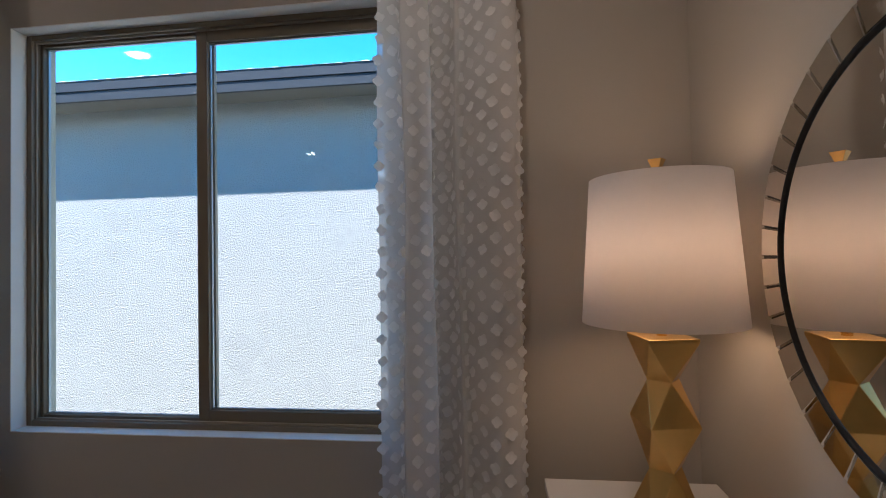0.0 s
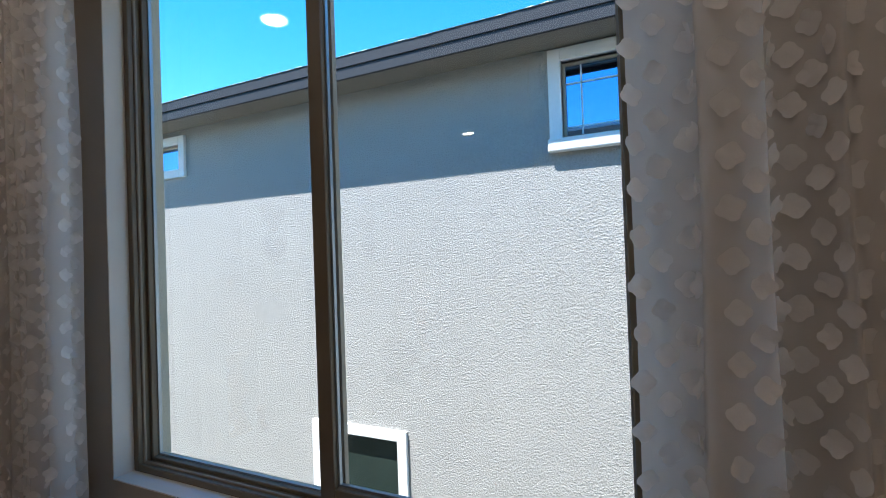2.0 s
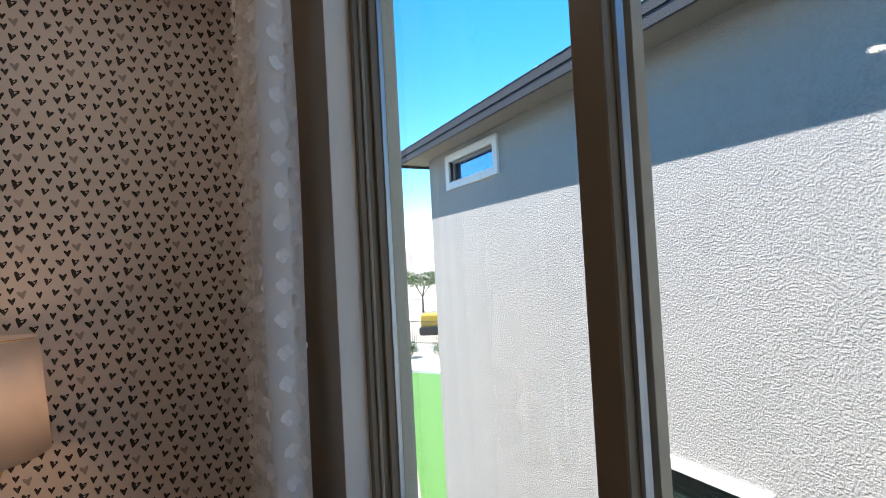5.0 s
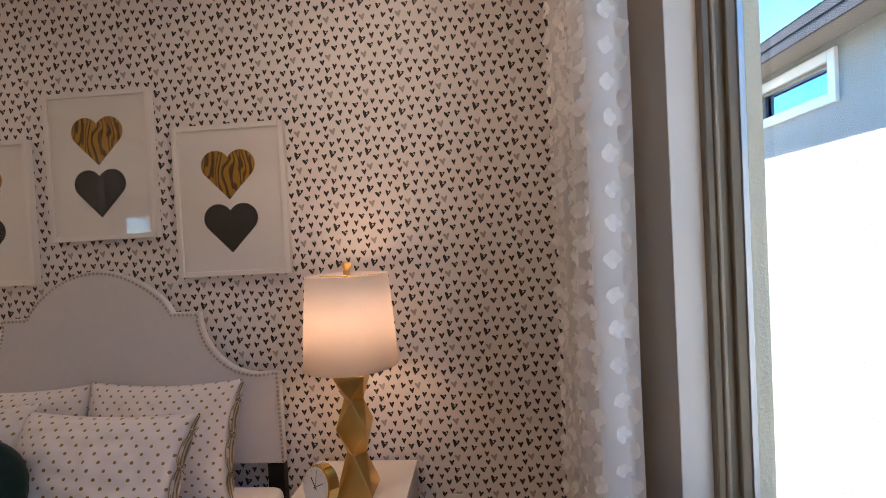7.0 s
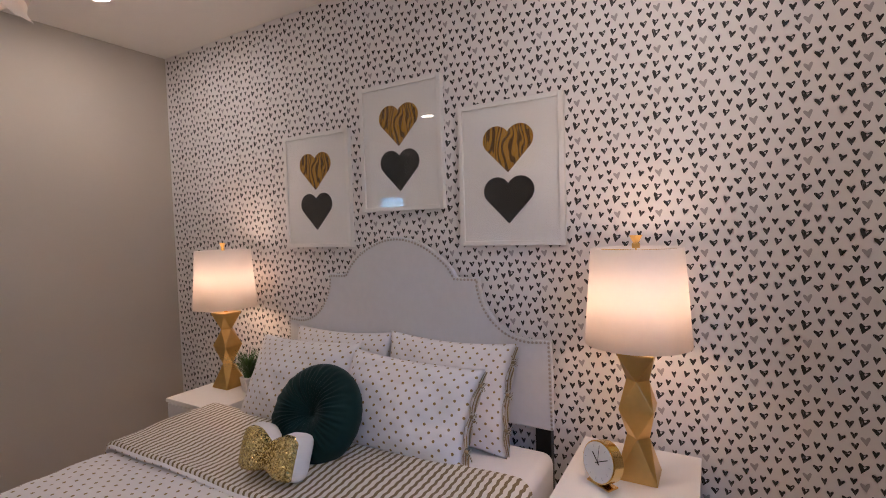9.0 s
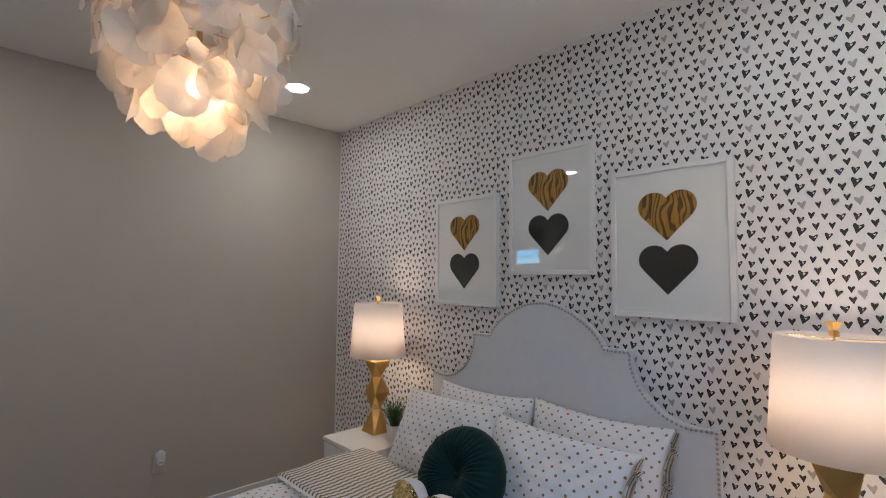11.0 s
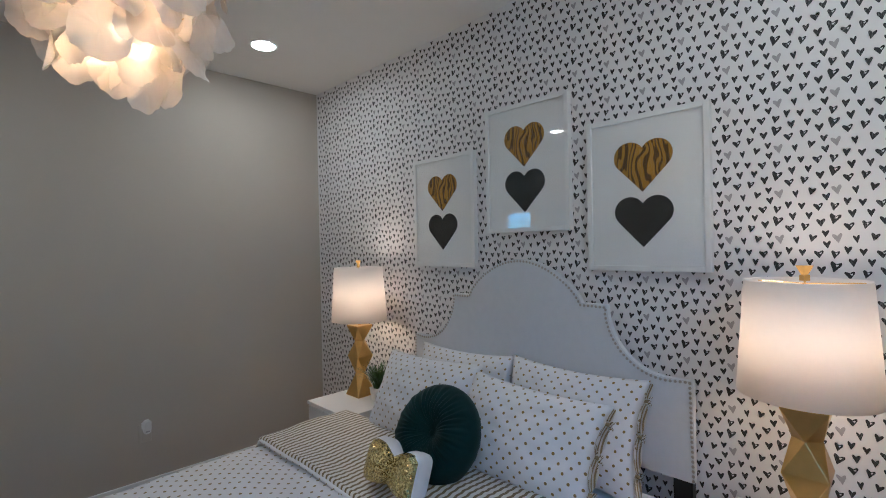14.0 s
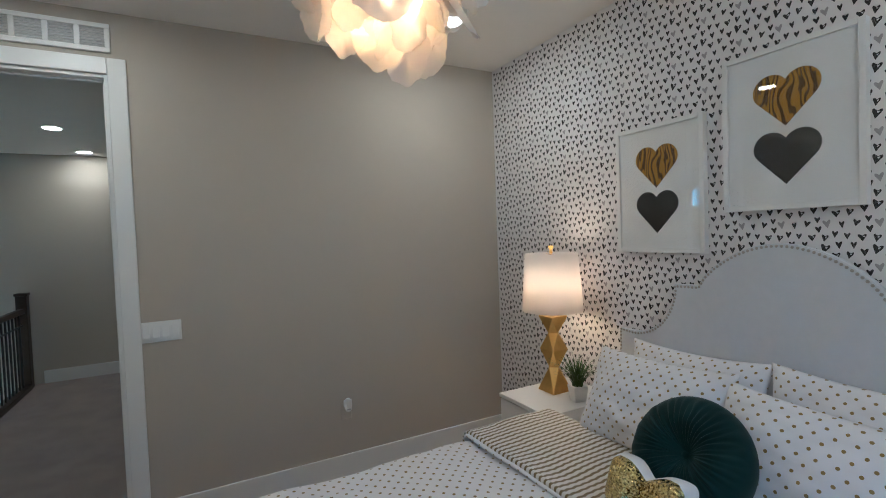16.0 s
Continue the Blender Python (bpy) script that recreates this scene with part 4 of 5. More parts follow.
def pillow_mesh(w, h, t, seed, slump=0.0):
    """Lies in its own y-z plane, front towards +x; bottom edge at z=0."""
    n, m = 44, 34

    def side(sgn):
        def fn(u, v):
            a, b = 2 * u - 1, 2 * v - 1
            body = max(0.0, (1 - abs(a) ** 2.6)) ** 0.55 * max(0.0, (1 - abs(b) ** 2.6)) ** 0.55
            pinch = 1 - 0.10 * (1 - abs(a) ** 2) * abs(b) ** 3
            pinch2 = 1 - 0.085 * (1 - abs(b) ** 2) * abs(a) ** 3
            y = a * w / 2 * pinch2
            z = h / 2 + b * h / 2 * pinch - slump * (1 - abs(a)) * (v ** 2) * 0.03
            edge = max(abs(a), abs(b))
            crease = 0.020 * noise.noise(Vector((a * 2.2 + seed, b * 2.2, seed * 1.3))) + 0.009 * noise.noise(Vector((a * 6 + seed, b * 5, seed))) + 0.011 * edge ** 3 * noise.noise(Vector((a * 13 + seed, b * 11, seed * 2.0)))
            x = sgn * (t / 2 * body + crease * body)
            return x, y, z
        return fn
    bm = bmesh.new()
    uvl = bm.loops.layers.uv.new("UVMap")
    for sgn in (1, -1):
        fn = side(sgn)
        g = [[bm.verts.new(fn(i / n, j / m)) for i in range(n + 1)] for j in range(m + 1)]
        for j in range(m):
            for i in range(n):
                q = (g[j][i], g[j][i + 1], g[j + 1][i + 1], g[j + 1][i])
                c = ((i, j), (i + 1, j), (i + 1, j + 1), (i, j + 1))
                if sgn < 0:
                    q, c = q[::-1], c[::-1]
                f = bm.faces.new(q)
                for lp, (ci, cj) in zip(f.loops, c):
                    lp[uvl].uv = (ci / n * w + seed * 0.013, cj / m * h)
    bmesh.ops.remove_doubles(bm, verts=bm.verts, dist=1e-5)
    return bm


def ribbon(points, width, wdir):
    bm = bmesh.new()
    uvl = bm.loops.layers.uv.new("UVMap")
    rows = [(bm.verts.new(p - wdir * width / 2), bm.verts.new(p + wdir * width / 2)) for p in points]
    for i, (a, b) in enumerate(zip(rows, rows[1:])):
        f = bm.faces.new((a[0], a[1], b[1], b[0]))
        for lp, uv in zip(f.loops, ((0, i * 0.02), (width, i * 0.02), (width, i * 0.02 + 0.02), (0, i * 0.02 + 0.02))):
            lp[uvl].uv = uv
    bmesh.ops.solidify(bm, geom=list(bm.faces), thickness=0.0012)
    return bm


def pillow(m, w, h, t, seed, label, tie_side=1, open_end=True):
    th = thing("pillow", m, label, "pillow", "dotted bed pillows")
    cushion = part("cushion", pillow_mesh(w, h, t, seed), DOTS, th, smooth=True)
    rng = random.Random(seed)
    ye = tie_side * w / 2
    if not open_end:
        return th
    # open end: a striped facing that gapes in a lens between three tied bows
    out = Vector((0.62, 0.78 * tie_side, 0))
    bm = bmesh.new()
    uvl = bm.loops.layers.uv.new("UVMap")
    rows, nv, nu = [], 48, 6
    for k in range(nv + 1):
        v = k / nv
        gape = abs(math.sin((v * 3.4 + 0.15) * math.pi)) ** 0.7 * min(1, 6 * v, 6 * (1 - v))
        wide = 0.010 + 0.028 * gape
        inset = 1 - 0.085 * (1 - (2 * v - 1) ** 2)
        row = []
        for i in range(nu + 1):
            q = i / nu - 0.5
            p = Vector((0.004, ye * inset, 0.012 + v * (h - 0.024))) + Vector((0.78, -0.62 * tie_side, 0)) * (q * wide) - out * (0.016 * gape * (1 - 4 * q * q)) + out * 0.012
            p += out * (0.003 * noise.noise(Vector((q * 9, v * 14, seed))))
            row.append((bm.verts.new(p), (q * wide * 1.6 + 0.5, v * h)))
        rows.append(row)
    for r0, r1 in zip(rows, rows[1:]):
        for i in range(nu):
            quad = (r0[i], r0[i + 1], r1[i + 1], r1[i])
            f = bm.faces.new([c[0] for c in quad])
            for lp, c in zip(f.loops, quad):
                lp[uvl].uv = c[1]
    bmesh.ops.solidify(bm, geom=list(bm.faces), thickness=0.0015)
    part("facing", bm, STRIPE, th, "striped inner facing of the open end", smooth=True)
    for q in (0.24, 0.54, 0.83):
        inset = 1 - 0.085 * (1 - (2 * q - 1) ** 2)
        o = Vector((0.004, ye * inset, h * q)) + out * 0.014
        part("knot", bm_sphere(bmesh.new(), 0.009, Matrix.Translation(o + out * 0.004) @ Matrix.Diagonal((1, 1, 0.8, 1)), 10, 8), STRIPE, th, "small fabric knot", smooth=True)
        for k, (dy, dz) in enumerate(((0.030, 0.024), (-0.026, 0.026), (0.024, 0.006), (0.030, -0.040), (-0.020, -0.050), (0.008, -0.052))):
            dy, dz = dy * rng.uniform(0.4, 0.75), dz * rng.uniform(0.4, 0.8)
            pts = []
            for i in range(11):
                s = i / 10
                bend = math.sin(s * math.pi)
                if k < 3:
                    pts.append(o + out * (0.014 * bend) + Vector((0.3 * dy, tie_side * dy, 0)) * bend + Vector((0, 0, dz * math.sin(s * math.pi * 0.95) + 0.008 * (s - 0.5))))
                else:
                    pts.append(o + out * (0.012 * bend + 0.008 * s) + Vector((-0.3 * dy, tie_side * dy, 0)) * s + Vector((0.004 * math.sin(s * 6 + seed), 0, dz * s)))
            part("tie", ribbon(pts, 0.0075, Vector((0.35, 0.55, 0.75)).normalized()), CHECK, th, "knotted check fabric tie")
    return th


def lean(x, y, z, tilt, yaw=0.0, roll=0.0):
    return pose(x, y, z) @ Matrix.Rotation(radians(yaw), 4, "Z") @ Matrix.Rotation(radians(-tilt), 4, "Y") @ Matrix.Rotation(radians(roll), 4, "X")


pillow(lean(0.27, -2.325, 0.59, 16, 0, 1), 0.66, 0.46, 0.16, 1, "white sham pillow with gold dots against the headboard", -1, False)
pillow(lean(0.27, -1.695, 0.59, 16, 2, -1), 0.65, 0.47, 0.16, 2, "white sham pillow with gold dots and striped ties", 1)
pillow(lean(0.58, -2.315, 0.662, 27, -2, 2), 0.66, 0.42, 0.17, 3, "white dotted pillow leaning behind the velvet cushion", -1, False)
pillow(lean(0.585, -1.725, 0.650, 28, 4, -3), 0.64, 0.405, 0.17, 4, "white dotted pillow with knotted striped side ties", 1)


def round_cushion():
    th = thing("round_cushion", lean(0.70, -1.985, 0.828, 30, 4), "round dark teal velvet cushion with pleats and button", "cushion")
    R, T = 0.197, 0.08
    bm = bmesh.new()
    n, m = 176, 18
    rows = []
    for j in range(2 * m + 1):
        s = j / m - 1
        rows.append([])
        for i in range(n):
            a = 2 * math.pi * i / n
            k = abs(s)
            r = R * (1 - k ** 3.2) ** 0.5 if k < 1 else 0.0
            rad = R * math.cos(s * math.pi / 2) ** 0.62
            x = T * math.copysign(abs(math.sin(s * math.pi / 2)) ** 0.9, s)
            q = rad / R
            x *= 1 - 0.72 * max(0.0, 1 - q / 0.5) ** 1.4
            pleat = 0.0125 * math.sin(a * 22) * (1 - abs(2 * q - 1.05)) + 0.007 * noise.noise(Vector((2.5 * math.cos(a), 2.5 * math.sin(a), s * 2)))
            x += math.copysign(pleat, s) * min(1, k * 3)
            rows[-1].append(bm.verts.new((x, rad * math.cos(a), rad * math.sin(a))))
    for j in range(2 * m):
        for i in range(n):
            bm.faces.new((rows[j][i], rows[j][(i + 1) % n], rows[j + 1][(i + 1) % n], rows[j + 1][i]))
    bmesh.ops.remove_doubles(bm, verts=bm.verts, dist=1e-4)
    bmesh.ops.recalc_face_normals(bm, faces=bm.faces)
    part("cover", bm, VELVET, th, smooth=True)
    part("button", bm_sphere(bmesh.new(), 0.017, Matrix.Translation((0.028, 0, 0)) @ Matrix.Diagonal((0.5, 1, 1, 1))), VELVET, th, smooth=True)
    return th


round_cushion()


def bow_cushion():
    th = thing("bow_cushion", lean(0.96, -1.985, 0.698, 18, 4, -3), "small bow-shaped cushion in gold sequins with white edging", "cushion")

    def shape(scale_x, wy, grow, blunt):
        bm = bmesh.new()
        n, m = 44, 28
        for sgn in (1, -1):
            g = []
            for j in range(m + 1):
                row = []
                for i in range(n + 1):
                    a, b = 2 * i / n - 1, 2 * j / m - 1
                    hh = (0.040 + 0.036 * math.sin(min(1, abs(a) * 1.55) * math.pi / 2) ** 1.2 + grow)
                    if abs(a) > 0.78:
                        hh *= 1 - 0.28 * ((abs(a) - 0.78) / 0.22) ** 2
                    body = max(0.0, 1 - abs(a) ** blunt) ** 0.5 * max(0.0, 1 - abs(b) ** blunt) ** 0.5
                    th_ = (0.030 + 0.034 * min(1, abs(a) * 1.8)) * scale_x
                    row.append(bm.verts.new((sgn * th_ * body + 0.006 * math.sin(b * 9) * body * (1 - min(1, abs(a) * 2.2)), a * wy, 0.082 + b * (hh if b > 0 else 0.5 * hh + 0.036))))
                g.append(row)
            for j in range(m):
                for i in range(n):
                    q = (g[j][i], g[j][i + 1], g[j + 1][i + 1], g[j + 1][i])
                    bm.faces.new(q if sgn > 0 else q[::-1])
        bmesh.ops.remove_doubles(bm, verts=bm.verts, dist=1e-5)
        return bm
    back = shape(0.95, 0.132, 0.007, 7.0)
    bmesh.ops.translate(back, vec=(-0.040, 0, 0), verts=back.verts)
    body = part("backing", back, SHEET, th, "plain white fabric back and edging", smooth=True)
    part("sequin_front", shape(0.68, 0.122, 0.0, 4.5), SEQUIN, th, smooth=True)
    return th


bow_cushion()


# ---- nightstands and what stands on them ----
def nightstand(y0, label):
    th = thing("nightstand", pose(0.03, y0, 0), label, "nightstand", "white nightstands")
    w, d, h = 0.434, 0.525, 0.642
    part("top", box(0.0, d, 0.0, w, h - 0.022, h, 0.002), WHITE_LACQUER, th)
    part("body", box(0.004, d - 0.022, 0.004, w - 0.004, 0.10, h - 0.022, 0.002), WHITE_LACQUER, th)
    for k in range(3):
        z0 = 0.115 + k * 0.168
        dr = part("drawer_front", box(d - 0.022, d - 0.004, 0.008, w - 0.008, z0, z0 + 0.162, 0.002), WHITE_LACQUER, th)
        part("knob", bm_sphere(bmesh.new(), 0.011, Matrix.Translation((d + 0.008, w / 2, z0 + 0.09))), NICKEL, dr, "small metal knob", smooth=True)
    for x in (0.03, d - 0.06):
        for y in (0.03, w - 0.06):
            part("leg", box(x, x + 0.03, y, y + 0.03, 0, 0.10, 0.002), WHITE_LACQUER, th)


nightstand(-3.294, "white lacquered nightstand with drawers, holding lamp and plant")
nightstand(-1.105, "white lacquered nightstand holding gold lamp and clock")


def desk_clock():
    th = thing("desk_clock", pose(0.378, -0.964, 0.642, 0, 0, -32) @ Matrix.Scale(0.90, 4), "round brass desk clock with a white face", "clock")
    face = Matrix.Translation((0, 0, 0.088)) @ Matrix.Rotation(radians(80), 4, "Y")
    rim = cyl(0.079, -0.026, 0.026, 56, m=face)
    bmesh.ops.bevel(rim, geom=[e for e in rim.edges if len(e.link_faces) == 2 and any(len(f.verts) > 8 for f in e.link_faces)], offset=0.003, segments=2, affect="EDGES")
    sharp(part("case", rim, BRASS, th))
    part("dial", cyl(0.0735, 0.0262, 0.0272, 56, m=face), CLOCK_FACE, th, "plain white clock dial")
    for k in range(12):
        a = 2 * math.pi * k / 12
        part("hour_mark", _mark(face, a), GREY_PLASTIC, th)
    for ang, ln, wd, name in ((225, 0.042, 0.0022, "hour_hand"), (118, 0.052, 0.0016, "minute_hand"), (180, 0.062, 0.0008, "second_hand")):
        bm = box(-0.012, ln, -wd, wd, 0.0281, 0.0288)
        bmesh.ops.transform(bm, matrix=face @ Matrix.Rotation(radians(ang), 4, "Z"), verts=bm.verts)
        part(name, bm, BLACK_METAL, th)
    part("foot", box(-0.022, 0.030, -0.055, 0.055, 0.0, 0.007, 0.002), BRASS, th)


def _mark(face, a):
    bm = box(0.054, 0.064, -0.0006, 0.0006, 0.0273, 0.0279)
    bmesh.ops.transform(bm, matrix=face @ Matrix.Rotation(a, 4, "Z"), verts=bm.verts)
    return bm


CLOCK_FACE = mat("white_clock_dial", (0.82, 0.82, 0.82), 0.25, var=0.02, bump=0)
desk_clock()


def potted_grass():
    th = thing("potted_grass", pose(0.27, -2.945, 0.642), "small potted ornamental grass in a white square pot", "plant")
    pot = bmesh.new()
    bm_cyl(pot, 0.046, 0.0, 0.085, 4, 0.060)
    bmesh.ops.rotate(pot, cent=(0, 0, 0), matrix=Matrix.Rotation(radians(30), 3, "Z"), verts=pot.verts)
    bmesh.ops.bevel(pot, geom=list(pot.edges), offset=0.003, segments=2, affect="EDGES")
    part("pot", pot, WHITE_LACQUER, th, "white glazed square pot")
    rng = random.Random(11)
    bm = bmesh.new()
    for k in range(190):
        a, r0 = rng.uniform(0, 2 * math.pi), rng.uniform(0, 0.03)
        ln, out = rng.uniform(0.11, 0.205), rng.uniform(0.2, 1.35)
        d = Vector((math.cos(a), math.sin(a), 0))
        sd = Vector((-d.y, d.x, 0))
        prev = None
        for i in range(6):
            s = i / 5
            p = d * (r0 + ln * out * s ** 1.5 * 0.75) + Vector((0, 0, 0.082 + ln * s * (1 - 0.32 * out * s)))
            wv = 0.0032 * (1 - s) + 0.0004
            pair = (bm.verts.new(p - sd * wv), bm.verts.new(p + sd * wv))
            if prev:
                bm.faces.new((prev[0], prev[1], pair[1], pair[0]))
            prev = pair
    tagged(part("grass_blades", bm, GRASS, th, "arching dark green grass blades"), kind="stuff")


potted_grass()


# ---- dresser and round mirror ----
def dresser():
    th = thing("dresser", pose(2.92, -1.55, 0), "white lacquered dresser against the wall under the mirror", "dresser")
    part("top", box(0, 0.465, 0, 1.44, 0.932, 0.957, 0.002), WHITE_LACQUER, th)
    part("body", box(0.024, 0.463, 0.006, 1.434, 0.10, 0.932, 0.002), WHITE_LACQUER, th)
    for i in range(2):
        for k in range(3):
            y0, z0 = 0.02 + i * 0.705, 0.12 + k * 0.268
            dr = part("drawer_front", box(0.004, 0.024, y0, y0 + 0.695, z0, z0 + 0.26, 0.002), WHITE_LACQUER, th)
            part("knob", bm_sphere(bmesh.new(), 0.013, Matrix.Translation((-0.008, y0 + 0.35, z0 + 0.13))), NICKEL, dr, smooth=True)
    for x in (0.03, 0.40):
        for y in (0.04, 1.36):
            part("leg", box(x, x + 0.04, y, y + 0.04, 0, 0.10, 0.002), WHITE_LACQUER, th)


dresser()


def round_mirror():
    cy, cz, R, band = -0.815, 1.580, 0.425, 0.078
    th = thing("round_mirror", pose(W, cy, cz), "large round wall mirror with mirrored tile border", "mirror")
    ax = Matrix.Rotation(radians(-90), 4, "Y")
    part("backing", cyl(R - 0.004, 0.001, 0.012, 96, m=ax), BLACK_METAL, th)
    part("mirror_glass", cyl(R - band, 0.0125, 0.017, 96, m=ax), MIRROR, th)
    bead = bmesh.new()
    n = 96
    ringv = []
    for i in range(n):
        a = 2 * math.pi * i / n
        loop = []
        for k in range(8):
            b = 2 * math.pi * k / 8
            r = R - band + 0.004 + 0.006 * math.cos(b)
            loop.append(bead.verts.new((-0.017 - 0.006 * math.sin(b), r * math.cos(a), r * math.sin(a))))
        ringv.append(loop)
    for i in range(n):
        for k in range(8):
            bead.faces.new((ringv[i][k], ringv[i][(k + 1) % 8], ringv[(i + 1) % n][(k + 1) % 8], ringv[(i + 1) % n][k]))
    part("inner_bead", bead, BLACK_METAL, th, "thin black inner bead", smooth=True)
    count = 40
    for i in range(count):
        a0, a1 = 2 * math.pi * i / count + 0.003, 2 * math.pi * (i + 1) / count - 0.003
        bm = bmesh.new()
        r0, r1 = R - band + 0.011, R
        am = 0.012

        def pt(r, a, x):
            return bm.verts.new((x, r * math.cos(a), r * math.sin(a)))
        base = [pt(r0, a0, -0.012), pt(r0, a1, -0.012), pt(r1, a1, -0.012), pt(r1, a0, -0.012)]
        topv = [pt(r0 + 0.004, a0 + am * 0.6, -0.017), pt(r0 + 0.004, a1 - am * 0.6, -0.017), pt(r1 - 0.004, a1 - am * 0.6, -0.017), pt(r1 - 0.004, a0 + am * 0.6, -0.017)]
        bm.faces.new(topv)
        for k in range(4):
            bm.faces.new((base[k], base[(k + 1) % 4], topv[(k + 1) % 4], topv[k]))
        bmesh.ops.recalc_face_normals(bm, faces=bm.faces)
        part("mirror_tile", bm, MIRROR_DIM, th)


round_mirror()


# ---- the house next door ----
def house_window(parent, x0, x1, z0, z1, trim, glass, sill=0.0, bars=()):
    win = part("window", box(x0 + trim, x1 - trim, HY + 0.075, HY + 0.085, z0 + trim + sill, z1 - trim), glass, parent, "house window with pale stucco trim")
    part("trim", box(x0, x0 + trim, HY - 0.035, HY + 0.07, z0, z1, 0.006), STUCCO_TRIM, win)
    part("trim", box(x1 - trim, x1, HY - 0.035, HY + 0.07, z0, z1, 0.006), STUCCO_TRIM, win)
    part("trim", box(x0 + trim, x1 - trim, HY - 0.035, HY + 0.07, z1 - trim, z1, 0.006), STUCCO_TRIM, win)
    part("trim", box(x0 + trim, x1 - trim, HY - 0.035, HY + 0.07, z0, z0 + trim, 0.006), STUCCO_TRIM, win)
    f = 0.022
    part("sash_frame", ring(bmesh.new(), x0 + trim, x1 - trim, z0 + trim, z1 - trim, f, HY + 0.045, HY + 0.074), SASH, win, "tan window sash")
    for (a, b, c, d) in bars:
        part("glazing_bar", box(a, b, HY + 0.066, HY + 0.0745, c, d), TRIM_GREY, win)
    return win


TRIM_GREY = mat("pale_grey_glazing_bar", (0.62, 0.66, 0.70), 0.5, bump=0, var=0.02)


def wall_with_holes(x0, x1, z0, z1, y0, y1, holes):
    """One wall slab with rectangular holes right through it."""
    xs = sorted({x0, x1, *[h[0] for h in holes], *[h[1] for h in holes]})
    zs = sorted({z0, z1, *[h[2] for h in holes], *[h[3] for h in holes]})
    bm = bmesh.new()
    vert = {}

    def v(x, y, z):
        k = (x, y, z)
        if k not in vert:
            vert[k] = bm.verts.new(k)
        return vert[k]

    def full(i, k):
        if not (0 <= i < len(xs) - 1 and 0 <= k < len(zs) - 1):
            return False
        cx, cz = (xs[i] + xs[i + 1]) / 2, (zs[k] + zs[k + 1]) / 2
        return not any(h[0] < cx < h[1] and h[2] < cz < h[3] for h in holes)
    for i in range(len(xs) - 1):
        for k in range(len(zs) - 1):
            if not full(i, k):
                continue
            a, b, c, d = xs[i], xs[i + 1], zs[k], zs[k + 1]
            bm.faces.new((v(a, y0, c), v(b, y0, c), v(b, y0, d), v(a, y0, d)))
            bm.faces.new((v(a, y1, d), v(b, y1, d), v(b, y1, c), v(a, y1, c)))
            if not full(i - 1, k):
                bm.faces.new((v(a, y0, c), v(a, y0, d), v(a, y1, d), v(a, y1, c)))
            if not full(i + 1, k):
                bm.faces.new((v(b, y0, d), v(b, y0, c), v(b, y1, c), v(b, y1, d)))
            if not full(i, k - 1):
                bm.faces.new((v(b, y0, c), v(a, y0, c), v(a, y1, c), v(b, y1, c)))
            if not full(i, k + 1):
                bm.faces.new((v(a, y0, d), v(b, y0, d), v(b, y1, d), v(a, y1, d)))
    bmesh.ops.recalc_face_normals(bm, faces=bm.faces)
    return bm


